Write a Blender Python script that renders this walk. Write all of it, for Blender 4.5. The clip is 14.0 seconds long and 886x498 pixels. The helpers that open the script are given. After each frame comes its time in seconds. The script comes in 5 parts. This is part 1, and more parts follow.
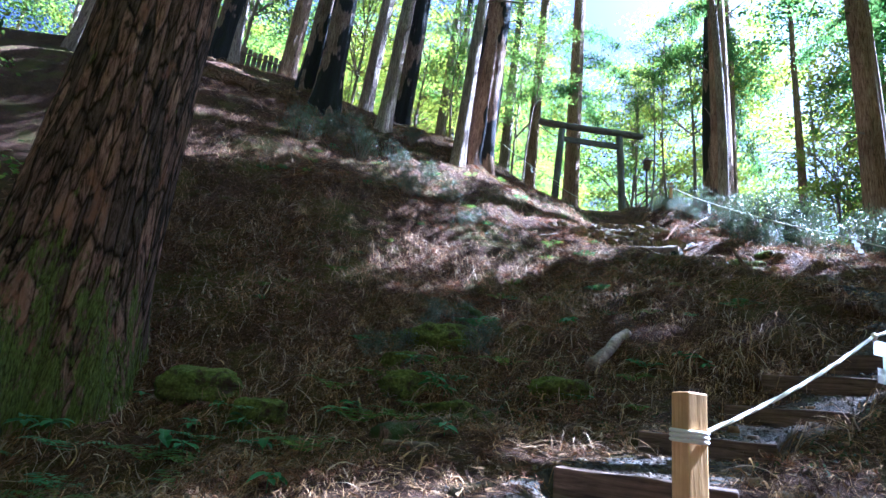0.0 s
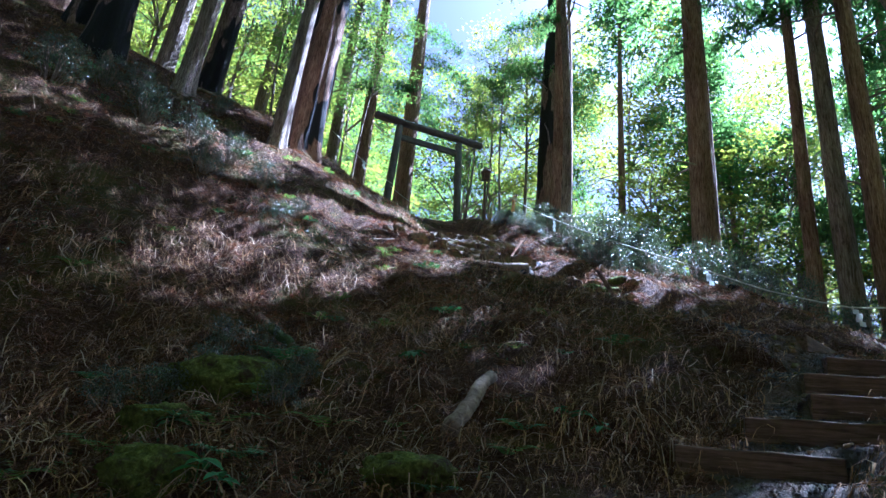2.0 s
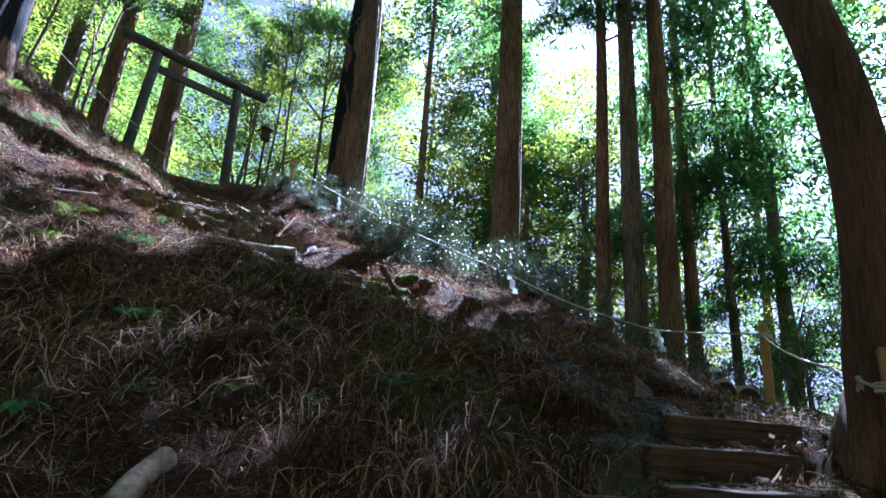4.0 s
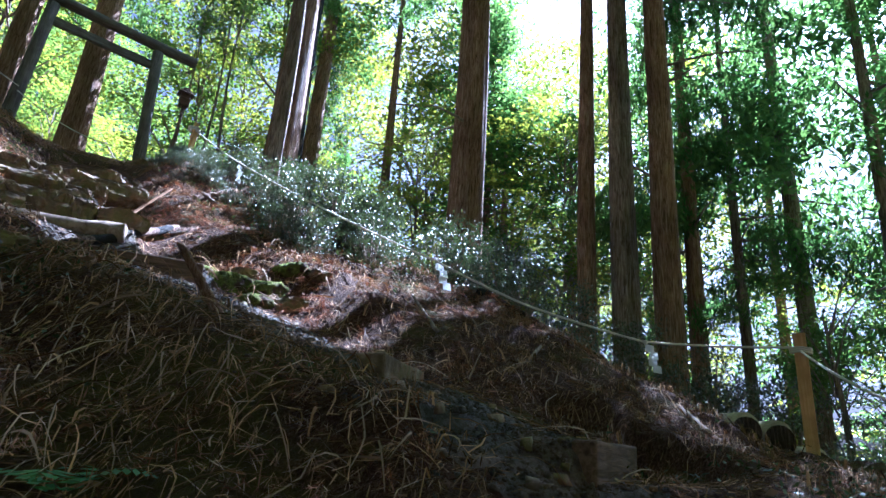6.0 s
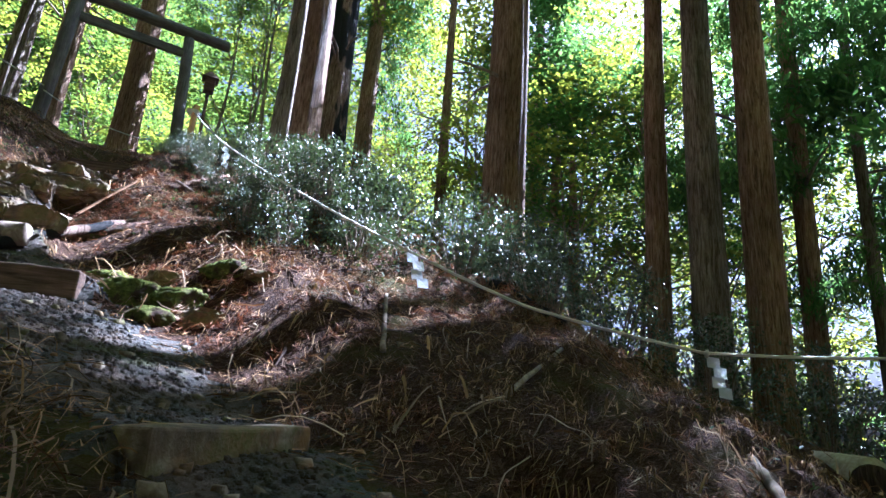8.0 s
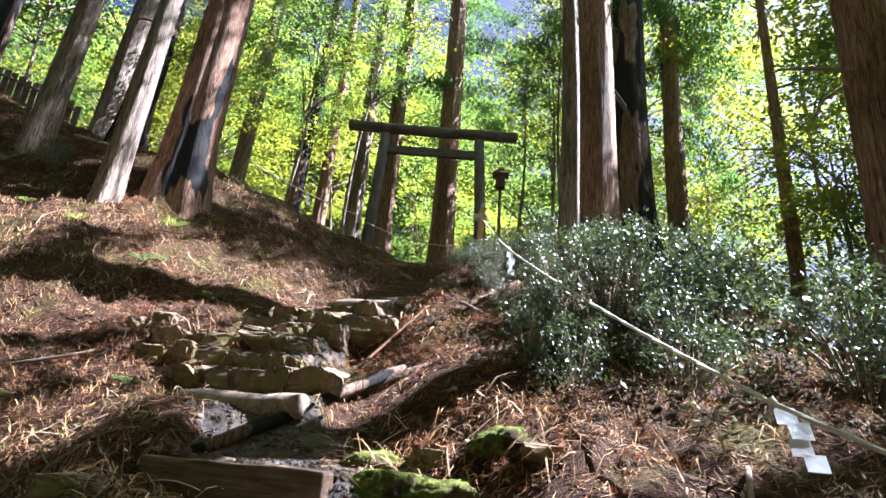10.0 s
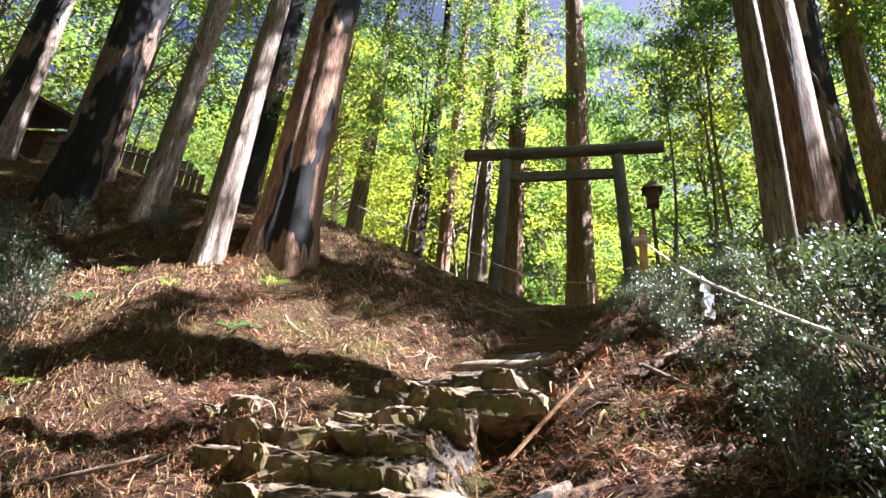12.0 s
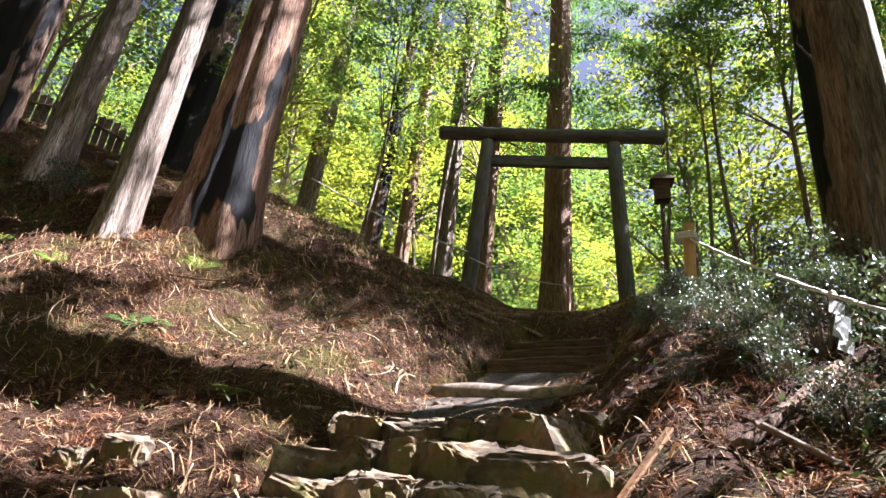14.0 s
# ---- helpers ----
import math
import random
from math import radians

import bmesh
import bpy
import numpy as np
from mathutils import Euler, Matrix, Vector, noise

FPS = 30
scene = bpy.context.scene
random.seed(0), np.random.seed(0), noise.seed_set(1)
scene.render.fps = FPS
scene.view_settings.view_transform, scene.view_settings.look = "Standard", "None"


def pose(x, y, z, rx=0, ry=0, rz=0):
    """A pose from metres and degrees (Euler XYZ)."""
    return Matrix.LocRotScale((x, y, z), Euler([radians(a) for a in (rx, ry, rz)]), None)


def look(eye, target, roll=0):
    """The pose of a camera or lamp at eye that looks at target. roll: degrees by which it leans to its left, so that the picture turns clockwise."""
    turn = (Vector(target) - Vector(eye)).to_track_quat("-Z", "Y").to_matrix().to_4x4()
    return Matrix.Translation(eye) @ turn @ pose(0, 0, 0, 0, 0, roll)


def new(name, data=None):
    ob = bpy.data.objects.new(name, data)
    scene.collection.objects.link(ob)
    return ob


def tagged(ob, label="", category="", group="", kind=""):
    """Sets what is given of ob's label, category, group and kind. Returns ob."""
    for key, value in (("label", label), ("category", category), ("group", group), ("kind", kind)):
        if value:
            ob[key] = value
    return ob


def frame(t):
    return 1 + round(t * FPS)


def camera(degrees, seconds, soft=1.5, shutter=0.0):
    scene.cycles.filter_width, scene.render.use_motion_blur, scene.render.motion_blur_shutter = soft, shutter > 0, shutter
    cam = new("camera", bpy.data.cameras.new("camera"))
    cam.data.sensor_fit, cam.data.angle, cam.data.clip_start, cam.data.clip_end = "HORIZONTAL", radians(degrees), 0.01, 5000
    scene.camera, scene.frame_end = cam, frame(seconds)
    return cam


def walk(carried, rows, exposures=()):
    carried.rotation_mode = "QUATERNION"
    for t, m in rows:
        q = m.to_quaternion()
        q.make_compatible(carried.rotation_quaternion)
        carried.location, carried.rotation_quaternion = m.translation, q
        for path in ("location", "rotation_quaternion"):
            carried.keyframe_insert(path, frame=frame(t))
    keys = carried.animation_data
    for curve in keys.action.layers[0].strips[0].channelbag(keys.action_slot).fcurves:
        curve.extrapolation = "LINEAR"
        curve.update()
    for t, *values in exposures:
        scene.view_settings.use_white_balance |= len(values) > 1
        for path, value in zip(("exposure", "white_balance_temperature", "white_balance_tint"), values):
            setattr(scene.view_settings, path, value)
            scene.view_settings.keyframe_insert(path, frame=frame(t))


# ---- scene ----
cam = camera(74.2, 14.0)
PATH = [
    (0.0, (0.165, -0.064, 1.659), (0.108, 1.857, 2.211), 6.26),
    (0.5, (-0.038, 0.398, 1.630), (0.046, 2.313, 2.201), 6.11),
    (1.0, (-0.061, 0.958, 1.943), (0.155, 2.864, 2.510), 4.90),
    (1.5, (0.069, 1.693, 2.109), (0.452, 3.561, 2.712), 5.32),
    (2.0, (0.233, 2.339, 2.324), (0.778, 4.155, 2.960), 5.14),
    (2.5, (0.648, 3.137, 2.637), (1.379, 4.878, 3.297), 5.07),
    (3.0, (0.739, 3.564, 2.853), (1.657, 5.216, 3.510), 5.21),
    (3.5, (1.080, 3.902, 2.988), (2.140, 5.476, 3.617), 4.76),
    (4.0, (1.588, 4.385, 3.212), (2.751, 5.885, 3.841), 3.99),
    (6.5, (4.299, 5.786, 4.017), (5.461, 7.290, 4.639), 3.97),
    (7.0, (4.675, 5.885, 4.175), (5.809, 7.413, 4.789), 3.74),
    (7.5, (5.096, 6.068, 4.269), (6.140, 7.676, 4.838), 3.97),
    (8.0, (5.507, 6.254, 4.421), (6.402, 7.961, 4.956), 4.08),
    (8.5, (5.833, 6.496, 4.591), (6.477, 8.311, 5.132), 3.59),
    (9.0, (6.032, 6.770, 4.802), (6.357, 8.659, 5.373), 4.04),
    (11.5, (5.833, 8.632, 5.768), (5.273, 10.391, 6.539), 4.06),
    (12.0, (5.661, 9.066, 5.856), (5.055, 10.811, 6.622), 4.26),
    (12.5, (5.463, 9.493, 5.998), (4.870, 11.246, 6.757), 4.65),
    (13.0, (5.221, 9.835, 6.076), (4.655, 11.600, 6.829), 4.97),
    (13.5, (5.038, 10.151, 6.167), (4.509, 11.926, 6.920), 5.31),
    (14.0, (4.905, 10.404, 6.360), (4.465, 12.199, 7.123), 5.56),
]
EXPOSURES = [(0.0, 3.9, 3850, 23), (1.5, 3.35, 3850, 24), (2.5, 3.2, 3850, 25), (4.0, 3.05, 3950, 24), (7.0, 3.4, 4050, 25), (9.0, 3.25, 4350, 24), (11.5, 3.28, 4900, 24), (14.0, 3.1, 4900, 25)]
walk(cam, [(t, look(eye, target, roll)) for t, eye, target, roll in PATH], EXPOSURES)


# ---- world, sun, exposure ----
SUN_AZ, SUN_EL = 72.0, 50.0      # degrees clockwise from +y, and above the horizon
world = bpy.data.worlds.new("world")
scene.world = world
world.use_nodes = True
_sky = world.node_tree.nodes.new("ShaderNodeTexSky")
_sky.sky_type = "NISHITA"
_sky.sun_disc = False
_sky.sun_elevation = radians(SUN_EL)
_sky.sun_rotation = radians(SUN_AZ)
_sky.air_density, _sky.dust_density, _sky.ozone_density = 0.5, 9.0, 0.0
world.node_tree.links.new(_sky.outputs[0], world.node_tree.nodes["Background"].inputs[0])
world.node_tree.nodes["Background"].inputs[1].default_value = 0.0185

sun_data = bpy.data.lights.new("sun", "SUN")
sun_data.energy, sun_data.angle, sun_data.color = 5.0, radians(0.53), (1.0, 0.89, 0.66)
sun = new("sun", sun_data)
_sd = Vector((math.sin(radians(SUN_AZ)) * math.cos(radians(SUN_EL)), math.cos(radians(SUN_AZ)) * math.cos(radians(SUN_EL)), math.sin(radians(SUN_EL))))
sun.matrix_world = look(Vector((5, 10, 5)) + 60 * _sd, (5, 10, 5))


# ---- materials ----
def material(name, base, rough=0.8, build=None, spec=0.3):
    m = bpy.data.materials.new(name)
    m.use_nodes = True
    n = m.node_tree
    b = n.nodes["Principled BSDF"]
    b.inputs["Base Color"].default_value = (*base, 1)
    b.inputs["Roughness"].default_value = rough
    b.inputs["Specular IOR Level"].default_value = spec
    if build:
        build(n, b)
    return m


def coords(n, scale, kind="Object"):
    tc = n.nodes.new("ShaderNodeTexCoord")
    mp = n.nodes.new("ShaderNodeMapping")
    mp.inputs["Scale"].default_value = scale
    n.links.new(tc.outputs[kind], mp.inputs[0])
    return mp.outputs[0]


def noise_of(n, vec, scale, detail=4, rough=0.6, distort=0.0):
    t = n.nodes.new("ShaderNodeTexNoise")
    t.inputs["Scale"].default_value, t.inputs["Detail"].default_value = scale, detail
    t.inputs["Roughness"].default_value, t.inputs["Distortion"].default_value = rough, distort
    if vec is not None:
        n.links.new(vec, t.inputs["Vector"])
    return t.outputs["Fac"]


def ramp(n, fac, *stops):
    r = n.nodes.new("ShaderNodeValToRGB")
    e = r.color_ramp.elements
    while len(e) < len(stops):
        e.new(0.5)
    for el, (p, c) in zip(e, stops):
        el.position, el.color = p, (*c, 1)
    n.links.new(fac, r.inputs[0])
    return r.outputs[0]


def mixed(n, fac, a, b, mode="MIX"):
    m = n.nodes.new("ShaderNodeMix")
    m.data_type, m.blend_type = "RGBA", mode
    for value, socket in ((fac, m.inputs[0]), (a, m.inputs[6]), (b, m.inputs[7])):
        if isinstance(value, bpy.types.NodeSocket):
            n.links.new(value, socket)
        elif isinstance(value, tuple):
            socket.default_value = (*value, 1)
        else:
            socket.default_value = value
    return m.outputs[2]


def bump(n, b, height, strength=0.5, distance=0.02):
    k = n.nodes.new("ShaderNodeBump")
    k.inputs["Strength"].default_value, k.inputs["Distance"].default_value = strength, distance
    n.links.new(height, k.inputs["Height"])
    n.links.new(k.outputs[0], b.inputs["Normal"])


def bark_look(dark, mid, light, moss=0.0, char=0.0):
    def build(n, b):
        v = coords(n, (11, 11, 1.1))
        f = noise_of(n, v, 3.0, 8, 0.72, 0.9)
        big = noise_of(n, coords(n, (1.2, 1.2, 0.35)), 1.3, 3)
        col = ramp(n, f, (0.38, dark), (0.5, mid), (0.64, light))
        tint = ramp(n, big, (0.35, (0.62, 0.55, 0.5)), (0.62, (1.12, 1.05, 1.0)))
        col = mixed(n, 1.0, col, tint, "MULTIPLY")
        if moss:
            tc = n.nodes.new("ShaderNodeTexCoord")
            sep = n.nodes.new("ShaderNodeSeparateXYZ")
            n.links.new(tc.outputs["Object"], sep.inputs[0])
            low = n.nodes.new("ShaderNodeMapRange")     # moss climbs from the foot
            low.inputs[1].default_value, low.inputs[2].default_value, low.inputs[3].default_value, low.inputs[4].default_value = 0.0, 3.0, 0.64, 0.42
            n.links.new(sep.outputs[2], low.inputs[0])
            add = n.nodes.new("ShaderNodeMath")
            add.operation = "SUBTRACT"
            n.links.new(low.outputs[0], add.inputs[0])
            n.links.new(noise_of(n, coords(n, (1, 1, 0.45)), 2.6, 7, 0.7), add.inputs[1])
            mf = ramp(n, add.outputs[0], (0.06, (0, 0, 0)), (0.16, (1, 1, 1)))
            col = mixed(n, mf, col, (0.065, 0.085, 0.016))
        if char:
            cf = ramp(n, noise_of(n, coords(n, (1, 1, 0.28)), 1.7, 3, 0.5), (0.55 - char, (0, 0, 0)), (0.57 - char, (1, 1, 1)))
            col = mixed(n, cf, col, (0.012, 0.010, 0.010))
        n.links.new(col, b.inputs["Base Color"])
        bump(n, b, f, 1.0, 0.06)
    return build


M_BARK_RED = material("bark_red", (0.2, 0.1, 0.06), 0.9, bark_look((0.085, 0.050, 0.034), (0.29, 0.180, 0.115), (0.47, 0.35, 0.25)))
M_BARK_GREY = material("bark_grey", (0.2, 0.16, 0.13), 0.9, bark_look((0.08, 0.062, 0.050), (0.27, 0.22, 0.175), (0.48, 0.42, 0.36)))
M_BARK_DARK = material("bark_charred", (0.05, 0.04, 0.03), 0.9, bark_look((0.07, 0.045, 0.033), (0.23, 0.155, 0.11), (0.42, 0.33, 0.26), 0, 0.10))
M_BARK_SCAR = material("bark_scarred", (0.2, 0.12, 0.08), 0.9, bark_look((0.08, 0.045, 0.030), (0.27, 0.160, 0.10), (0.46, 0.33, 0.23), 0, 0.015))
M_BARK_SMOOTH = material("bark_smooth_red", (0.2, 0.12, 0.09), 0.8, bark_look((0.16, 0.09, 0.062), (0.30, 0.175, 0.12), (0.40, 0.26, 0.19)))
M_DARKWOOD = material("dark_old_wood", (0.05, 0.04, 0.03), 0.9, bark_look((0.012, 0.010, 0.009), (0.05, 0.036, 0.028), (0.12, 0.08, 0.06)))
M_BARK_MOSS = material("bark_mossy", (0.2, 0.1, 0.06), 0.9, bark_look((0.045, 0.026, 0.017), (0.17, 0.095, 0.06), (0.32, 0.19, 0.12), 0.12))


def old_bark(n, b):
    """Broad overlapping plates, torn open to red underbark in places, moss on the foot."""
    warp = n.nodes.new("ShaderNodeTexNoise")
    warp.inputs["Scale"].default_value, warp.inputs["Detail"].default_value = 1.6, 5
    base = coords(n, (7.0, 7.0, 1.15))
    n.links.new(base, warp.inputs["Vector"])
    bent = mixed(n, 0.34, base, warp.outputs["Color"], "ADD")
    vo = n.nodes.new("ShaderNodeTexVoronoi")
    vo.feature = "DISTANCE_TO_EDGE"
    vo.inputs["Scale"].default_value = 1.0
    n.links.new(bent, vo.inputs["Vector"])
    cell = n.nodes.new("ShaderNodeTexVoronoi")
    cell.inputs["Scale"].default_value = 1.0
    n.links.new(bent, cell.inputs["Vector"])
    f = noise_of(n, coords(n, (5, 5, 0.75)), 2.4, 10, 0.72, 1.6)
    fine = noise_of(n, coords(n, (26, 26, 4)), 2.0, 6, 0.7)
    col = ramp(n, f, (0.40, (0.028, 0.018, 0.013)), (0.47, (0.13, 0.080, 0.055)), (0.58, (0.25, 0.165, 0.115)), (0.70, (0.38, 0.265, 0.19)))
    grey = n.nodes.new("ShaderNodeRGBToBW")
    n.links.new(cell.outputs["Color"], grey.inputs[0])
    col = mixed(n, 1.0, col, ramp(n, grey.outputs[0], (0.2, (0.5, 0.5, 0.52)), (0.8, (1.7, 1.5, 1.35))), "MULTIPLY")
    crack = ramp(n, vo.outputs["Distance"], (0.0, (0.08, 0.07, 0.06)), (0.10, (1, 1, 1)))
    col = mixed(n, 1.0, col, crack, "MULTIPLY")
    col = mixed(n, 0.6, col, ramp(n, fine, (0.3, (0.45, 0.42, 0.4)), (0.7, (1.3, 1.2, 1.15))), "MULTIPLY")
    red = ramp(n, noise_of(n, coords(n, (1.6, 1.6, 0.6)), 1.7, 4), (0.60, (0, 0, 0)), (0.66, (0.8, 0.8, 0.8)))
    col = mixed(n, red, col, (0.30, 0.14, 0.075))
    tc = n.nodes.new("ShaderNodeTexCoord")
    sep = n.nodes.new("ShaderNodeSeparateXYZ")
    n.links.new(tc.outputs["Object"], sep.inputs[0])
    low = n.nodes.new("ShaderNodeMapRange")
    low.inputs[1].default_value, low.inputs[2].default_value, low.inputs[3].default_value, low.inputs[4].default_value = -0.5, 2.6, 0.66, 0.44
    n.links.new(sep.outputs[2], low.inputs[0])
    sub = n.nodes.new("ShaderNodeMath")
    sub.operation = "SUBTRACT"
    n.links.new(low.outputs[0], sub.inputs[0])
    n.links.new(noise_of(n, coords(n, (1.4, 1.4, 0.5)), 2.6, 8, 0.75), sub.inputs[1])
    col = mixed(n, ramp(n, sub.outputs[0], (0.06, (0, 0, 0)), (0.13, (1, 1, 1))), col, ramp(n, fine, (0.35, (0.035, 0.042, 0.008)), (0.7, (0.24, 0.26, 0.04))))
    n.links.new(col, b.inputs["Base Color"])
    hgt = n.nodes.new("ShaderNodeMath")
    hgt.operation = "MULTIPLY_ADD"
    n.links.new(crack, hgt.inputs[0])
    hgt.inputs[1].default_value = 0.6
    n.links.new(f, hgt.inputs[2])
    bump(n, b, hgt.outputs[0], 1.0, 0.10)


M_BARK_OLD = material("old_plated_bark", (0.15, 0.1, 0.07), 0.95, old_bark, 0.2)


def ground_look(n, b):
    v = coords(n, (1, 1, 1))
    fine = noise_of(n, coords(n, (9, 26, 9)), 2.4, 8, 0.75, 1.5)
    col = ramp(n, fine, (0.34, (0.012, 0.006, 0.004)), (0.5, (0.075, 0.036, 0.020)), (0.62, (0.19, 0.103, 0.056)), (0.8, (0.37, 0.22, 0.10)))
    moss = ramp(n, noise_of(n, v, 0.75, 5, 0.7), (0.50, (0, 0, 0)), (0.62, (0.8, 0.8, 0.8)))
    col = mixed(n, moss, col, (0.105, 0.095, 0.018))
    soil = ramp(n, noise_of(n, v, 1.6, 5, 0.7), (0.48, (0, 0, 0)), (0.62, (0.45, 0.45, 0.45)))
    col = mixed(n, soil, col, (0.030, 0.016, 0.009))
    n.links.new(col, b.inputs["Base Color"])
    crumb = n.nodes.new("ShaderNodeMath")
    crumb.operation = "ADD"
    n.links.new(fine, crumb.inputs[0])
    n.links.new(noise_of(n, v, 34, 6, 0.8), crumb.inputs[1])
    bump(n, b, crumb.outputs[0], 1.0, 0.07)


M_GROUND = material("needle_litter_soil", (0.1, 0.06, 0.04), 0.95, ground_look, 0.15)


def gravel_look(n, b):
    v = n.nodes.new("ShaderNodeTexVoronoi")
    v.inputs["Scale"].default_value = 38
    n.links.new(coords(n, (1, 1, 1)), v.inputs["Vector"])
    col = ramp(n, noise_of(n, v.outputs["Color"], 3.0, 1), (0.3, (0.030, 0.026, 0.023)), (0.6, (0.085, 0.076, 0.066)), (0.8, (0.18, 0.165, 0.145)))
    f = noise_of(n, coords(n, (1, 1, 1)), 9, 9, 0.75)
    dirt = ramp(n, f, (0.35, (0.035, 0.024, 0.017)), (0.65, (0.16, 0.11, 0.075)))
    col = mixed(n, ramp(n, noise_of(n, coords(n, (1, 1, 1)), 2.3, 6, 0.7), (0.42, (0, 0, 0)), (0.58, (1, 1, 1))), col, dirt)
    moss = ramp(n, noise_of(n, coords(n, (1, 1, 1)), 1.5, 6, 0.75), (0.56, (0, 0, 0)), (0.66, (0.8, 0.8, 0.8)))
    col = mixed(n, moss, col, (0.075, 0.080, 0.022))
    n.links.new(col, b.inputs["Base Color"])
    bump(n, b, f, 1.0, 0.05)


M_GRAVEL = material("crushed_stone", (0.18, 0.17, 0.15), 0.9, gravel_look)


def stone_look(n, b):
    f = noise_of(n, coords(n, (1, 1, 1)), 5, 8, 0.65)
    col = ramp(n, f, (0.32, (0.035, 0.025, 0.018)), (0.5, (0.14, 0.10, 0.062)), (0.7, (0.37, 0.30, 0.21)))
    col = mixed(n, ramp(n, noise_of(n, coords(n, (1, 1, 1)), 3.1, 5, 0.6), (0.5, (0, 0, 0)), (0.62, (0.8, 0.8, 0.8))), col, (0.20, 0.105, 0.036))
    mf = ramp(n, noise_of(n, coords(n, (1, 1, 1)), 2.2, 6, 0.7), (0.52, (0, 0, 0)), (0.62, (0.9, 0.9, 0.9)))
    col = mixed(n, mf, col, (0.11, 0.10, 0.028))
    n.links.new(col, b.inputs["Base Color"])
    bump(n, b, f, 0.8, 0.04)


M_STONE = material("trail_stone", (0.25, 0.22, 0.18), 0.85, stone_look)


def moss_look(n, b):
    f = noise_of(n, coords(n, (1, 1, 1)), 26, 6, 0.7)
    col = ramp(n, f, (0.3, (0.03, 0.038, 0.008)), (0.55, (0.12, 0.135, 0.022)), (0.75, (0.28, 0.28, 0.045)))
    br = ramp(n, noise_of(n, coords(n, (1, 1, 1)), 3.5, 6, 0.7), (0.51, (0, 0, 0)), (0.62, (1, 1, 1)))
    col = mixed(n, br, col, (0.045, 0.028, 0.02))
    n.links.new(col, b.inputs["Base Color"])
    bump(n, b, f, 1.0, 0.03)


M_MOSS = material("moss", (0.08, 0.1, 0.02), 0.95, moss_look, 0.1)


def wood_look(dark, light, grey=0.0, axis=(1, 14, 14)):
    def build(n, b):
        v = coords(n, axis)
        f = noise_of(n, v, 2.6, 6, 0.6, 0.6)
        col = ramp(n, f, (0.32, dark), (0.66, light))
        st = noise_of(n, coords(n, (1, 1, 1)), 3.1, 5, 0.65)
        col = mixed(n, ramp(n, st, (0.4, (0, 0, 0)), (0.7, (0.55, 0.55, 0.55))), col, tuple(c * 0.42 for c in dark))
        n.links.new(col, b.inputs["Base Color"])
        bump(n, b, f, 0.5, 0.012)
    return build


M_BOARD = material("weathered_board", (0.12, 0.09, 0.07), 0.85, wood_look((0.055, 0.033, 0.022), (0.21, 0.13, 0.085)))
M_TORII = material("grey_timber", (0.14, 0.13, 0.12), 0.8, wood_look((0.07, 0.062, 0.055), (0.19, 0.17, 0.15), axis=(14, 14, 1)))
M_TORII_X = material("grey_timber_beam", (0.14, 0.13, 0.12), 0.8, wood_look((0.07, 0.062, 0.055), (0.19, 0.17, 0.15)))
M_POST = material("fresh_timber", (0.55, 0.36, 0.16), 0.6, wood_look((0.50, 0.28, 0.09), (0.70, 0.44, 0.17), axis=(16, 16, 1)))
M_STRIP = material("split_bark_wood", (0.3, 0.16, 0.08), 0.8, wood_look((0.19, 0.095, 0.042), (0.38, 0.21, 0.10)))
M_DEAD = material("dead_branch", (0.24, 0.17, 0.12), 0.9, wood_look((0.12, 0.08, 0.055), (0.36, 0.28, 0.21), axis=(6, 6, 6)))
M_ROPE = material("white_rope", (0.62, 0.58, 0.5), 0.85, lambda n, b: bump(n, b, noise_of(n, coords(n, (1, 1, 1)), 90, 2), 0.6, 0.004))
M_PAPER = material("white_paper", (0.80, 0.81, 0.82), 0.7)
M_LOG_LIT = material("log_bark_sunlit", (0.7, 0.62, 0.48), 0.8, wood_look((0.3, 0.24, 0.16), (0.55, 0.49, 0.38), axis=(8, 8, 8)))


def leaf_look(c1, c2, glow, through_share=0.55):
    """Leaf blades: colour varied from leaf to leaf, with light passing through the blade."""
    def build(n, b):
        g = n.nodes.new("ShaderNodeNewGeometry")
        col = ramp(n, g.outputs["Random Per Island"], (0.0, c1), (1.0, c2))
        n.links.new(col, b.inputs["Base Color"])
        tr = n.nodes.new("ShaderNodeBsdfTranslucent")
        n.links.new(mixed(n, 1.0, col, (glow[0], glow[1], glow[2]), "MULTIPLY"), tr.inputs["Color"])
        ms = n.nodes.new("ShaderNodeMixShader")
        ms.inputs[0].default_value = through_share
        out = n.nodes["Material Output"]
        n.links.new(b.outputs[0], ms.inputs[1])
        n.links.new(tr.outputs[0], ms.inputs[2])
        n.links.new(ms.outputs[0], out.inputs["Surface"])
    return build


M_LEAF_LIGHT = material("maple_leaves", (0.1, 0.16, 0.03), 0.5, leaf_look((0.092, 0.115, 0.018), (0.16, 0.158, 0.024), (2.7, 2.7, 1.1)))
M_LEAF_MID = material("broad_leaves", (0.06, 0.11, 0.03), 0.45, leaf_look((0.045, 0.075, 0.021), (0.088, 0.11, 0.026), (2.6, 2.75, 1.3)))
M_LEAF_DARK = material("shrub_leaves", (0.04, 0.07, 0.025), 0.42, leaf_look((0.024, 0.036, 0.018), (0.085, 0.098, 0.048), (1.5, 1.7, 0.9), 0.2), 1.0)
M_SEEDLING = material("seedling_leaves", (0.05, 0.15, 0.05), 0.4, leaf_look((0.050, 0.13, 0.045), (0.09, 0.19, 0.06), (1.6, 1.8, 1.0), 0.3))
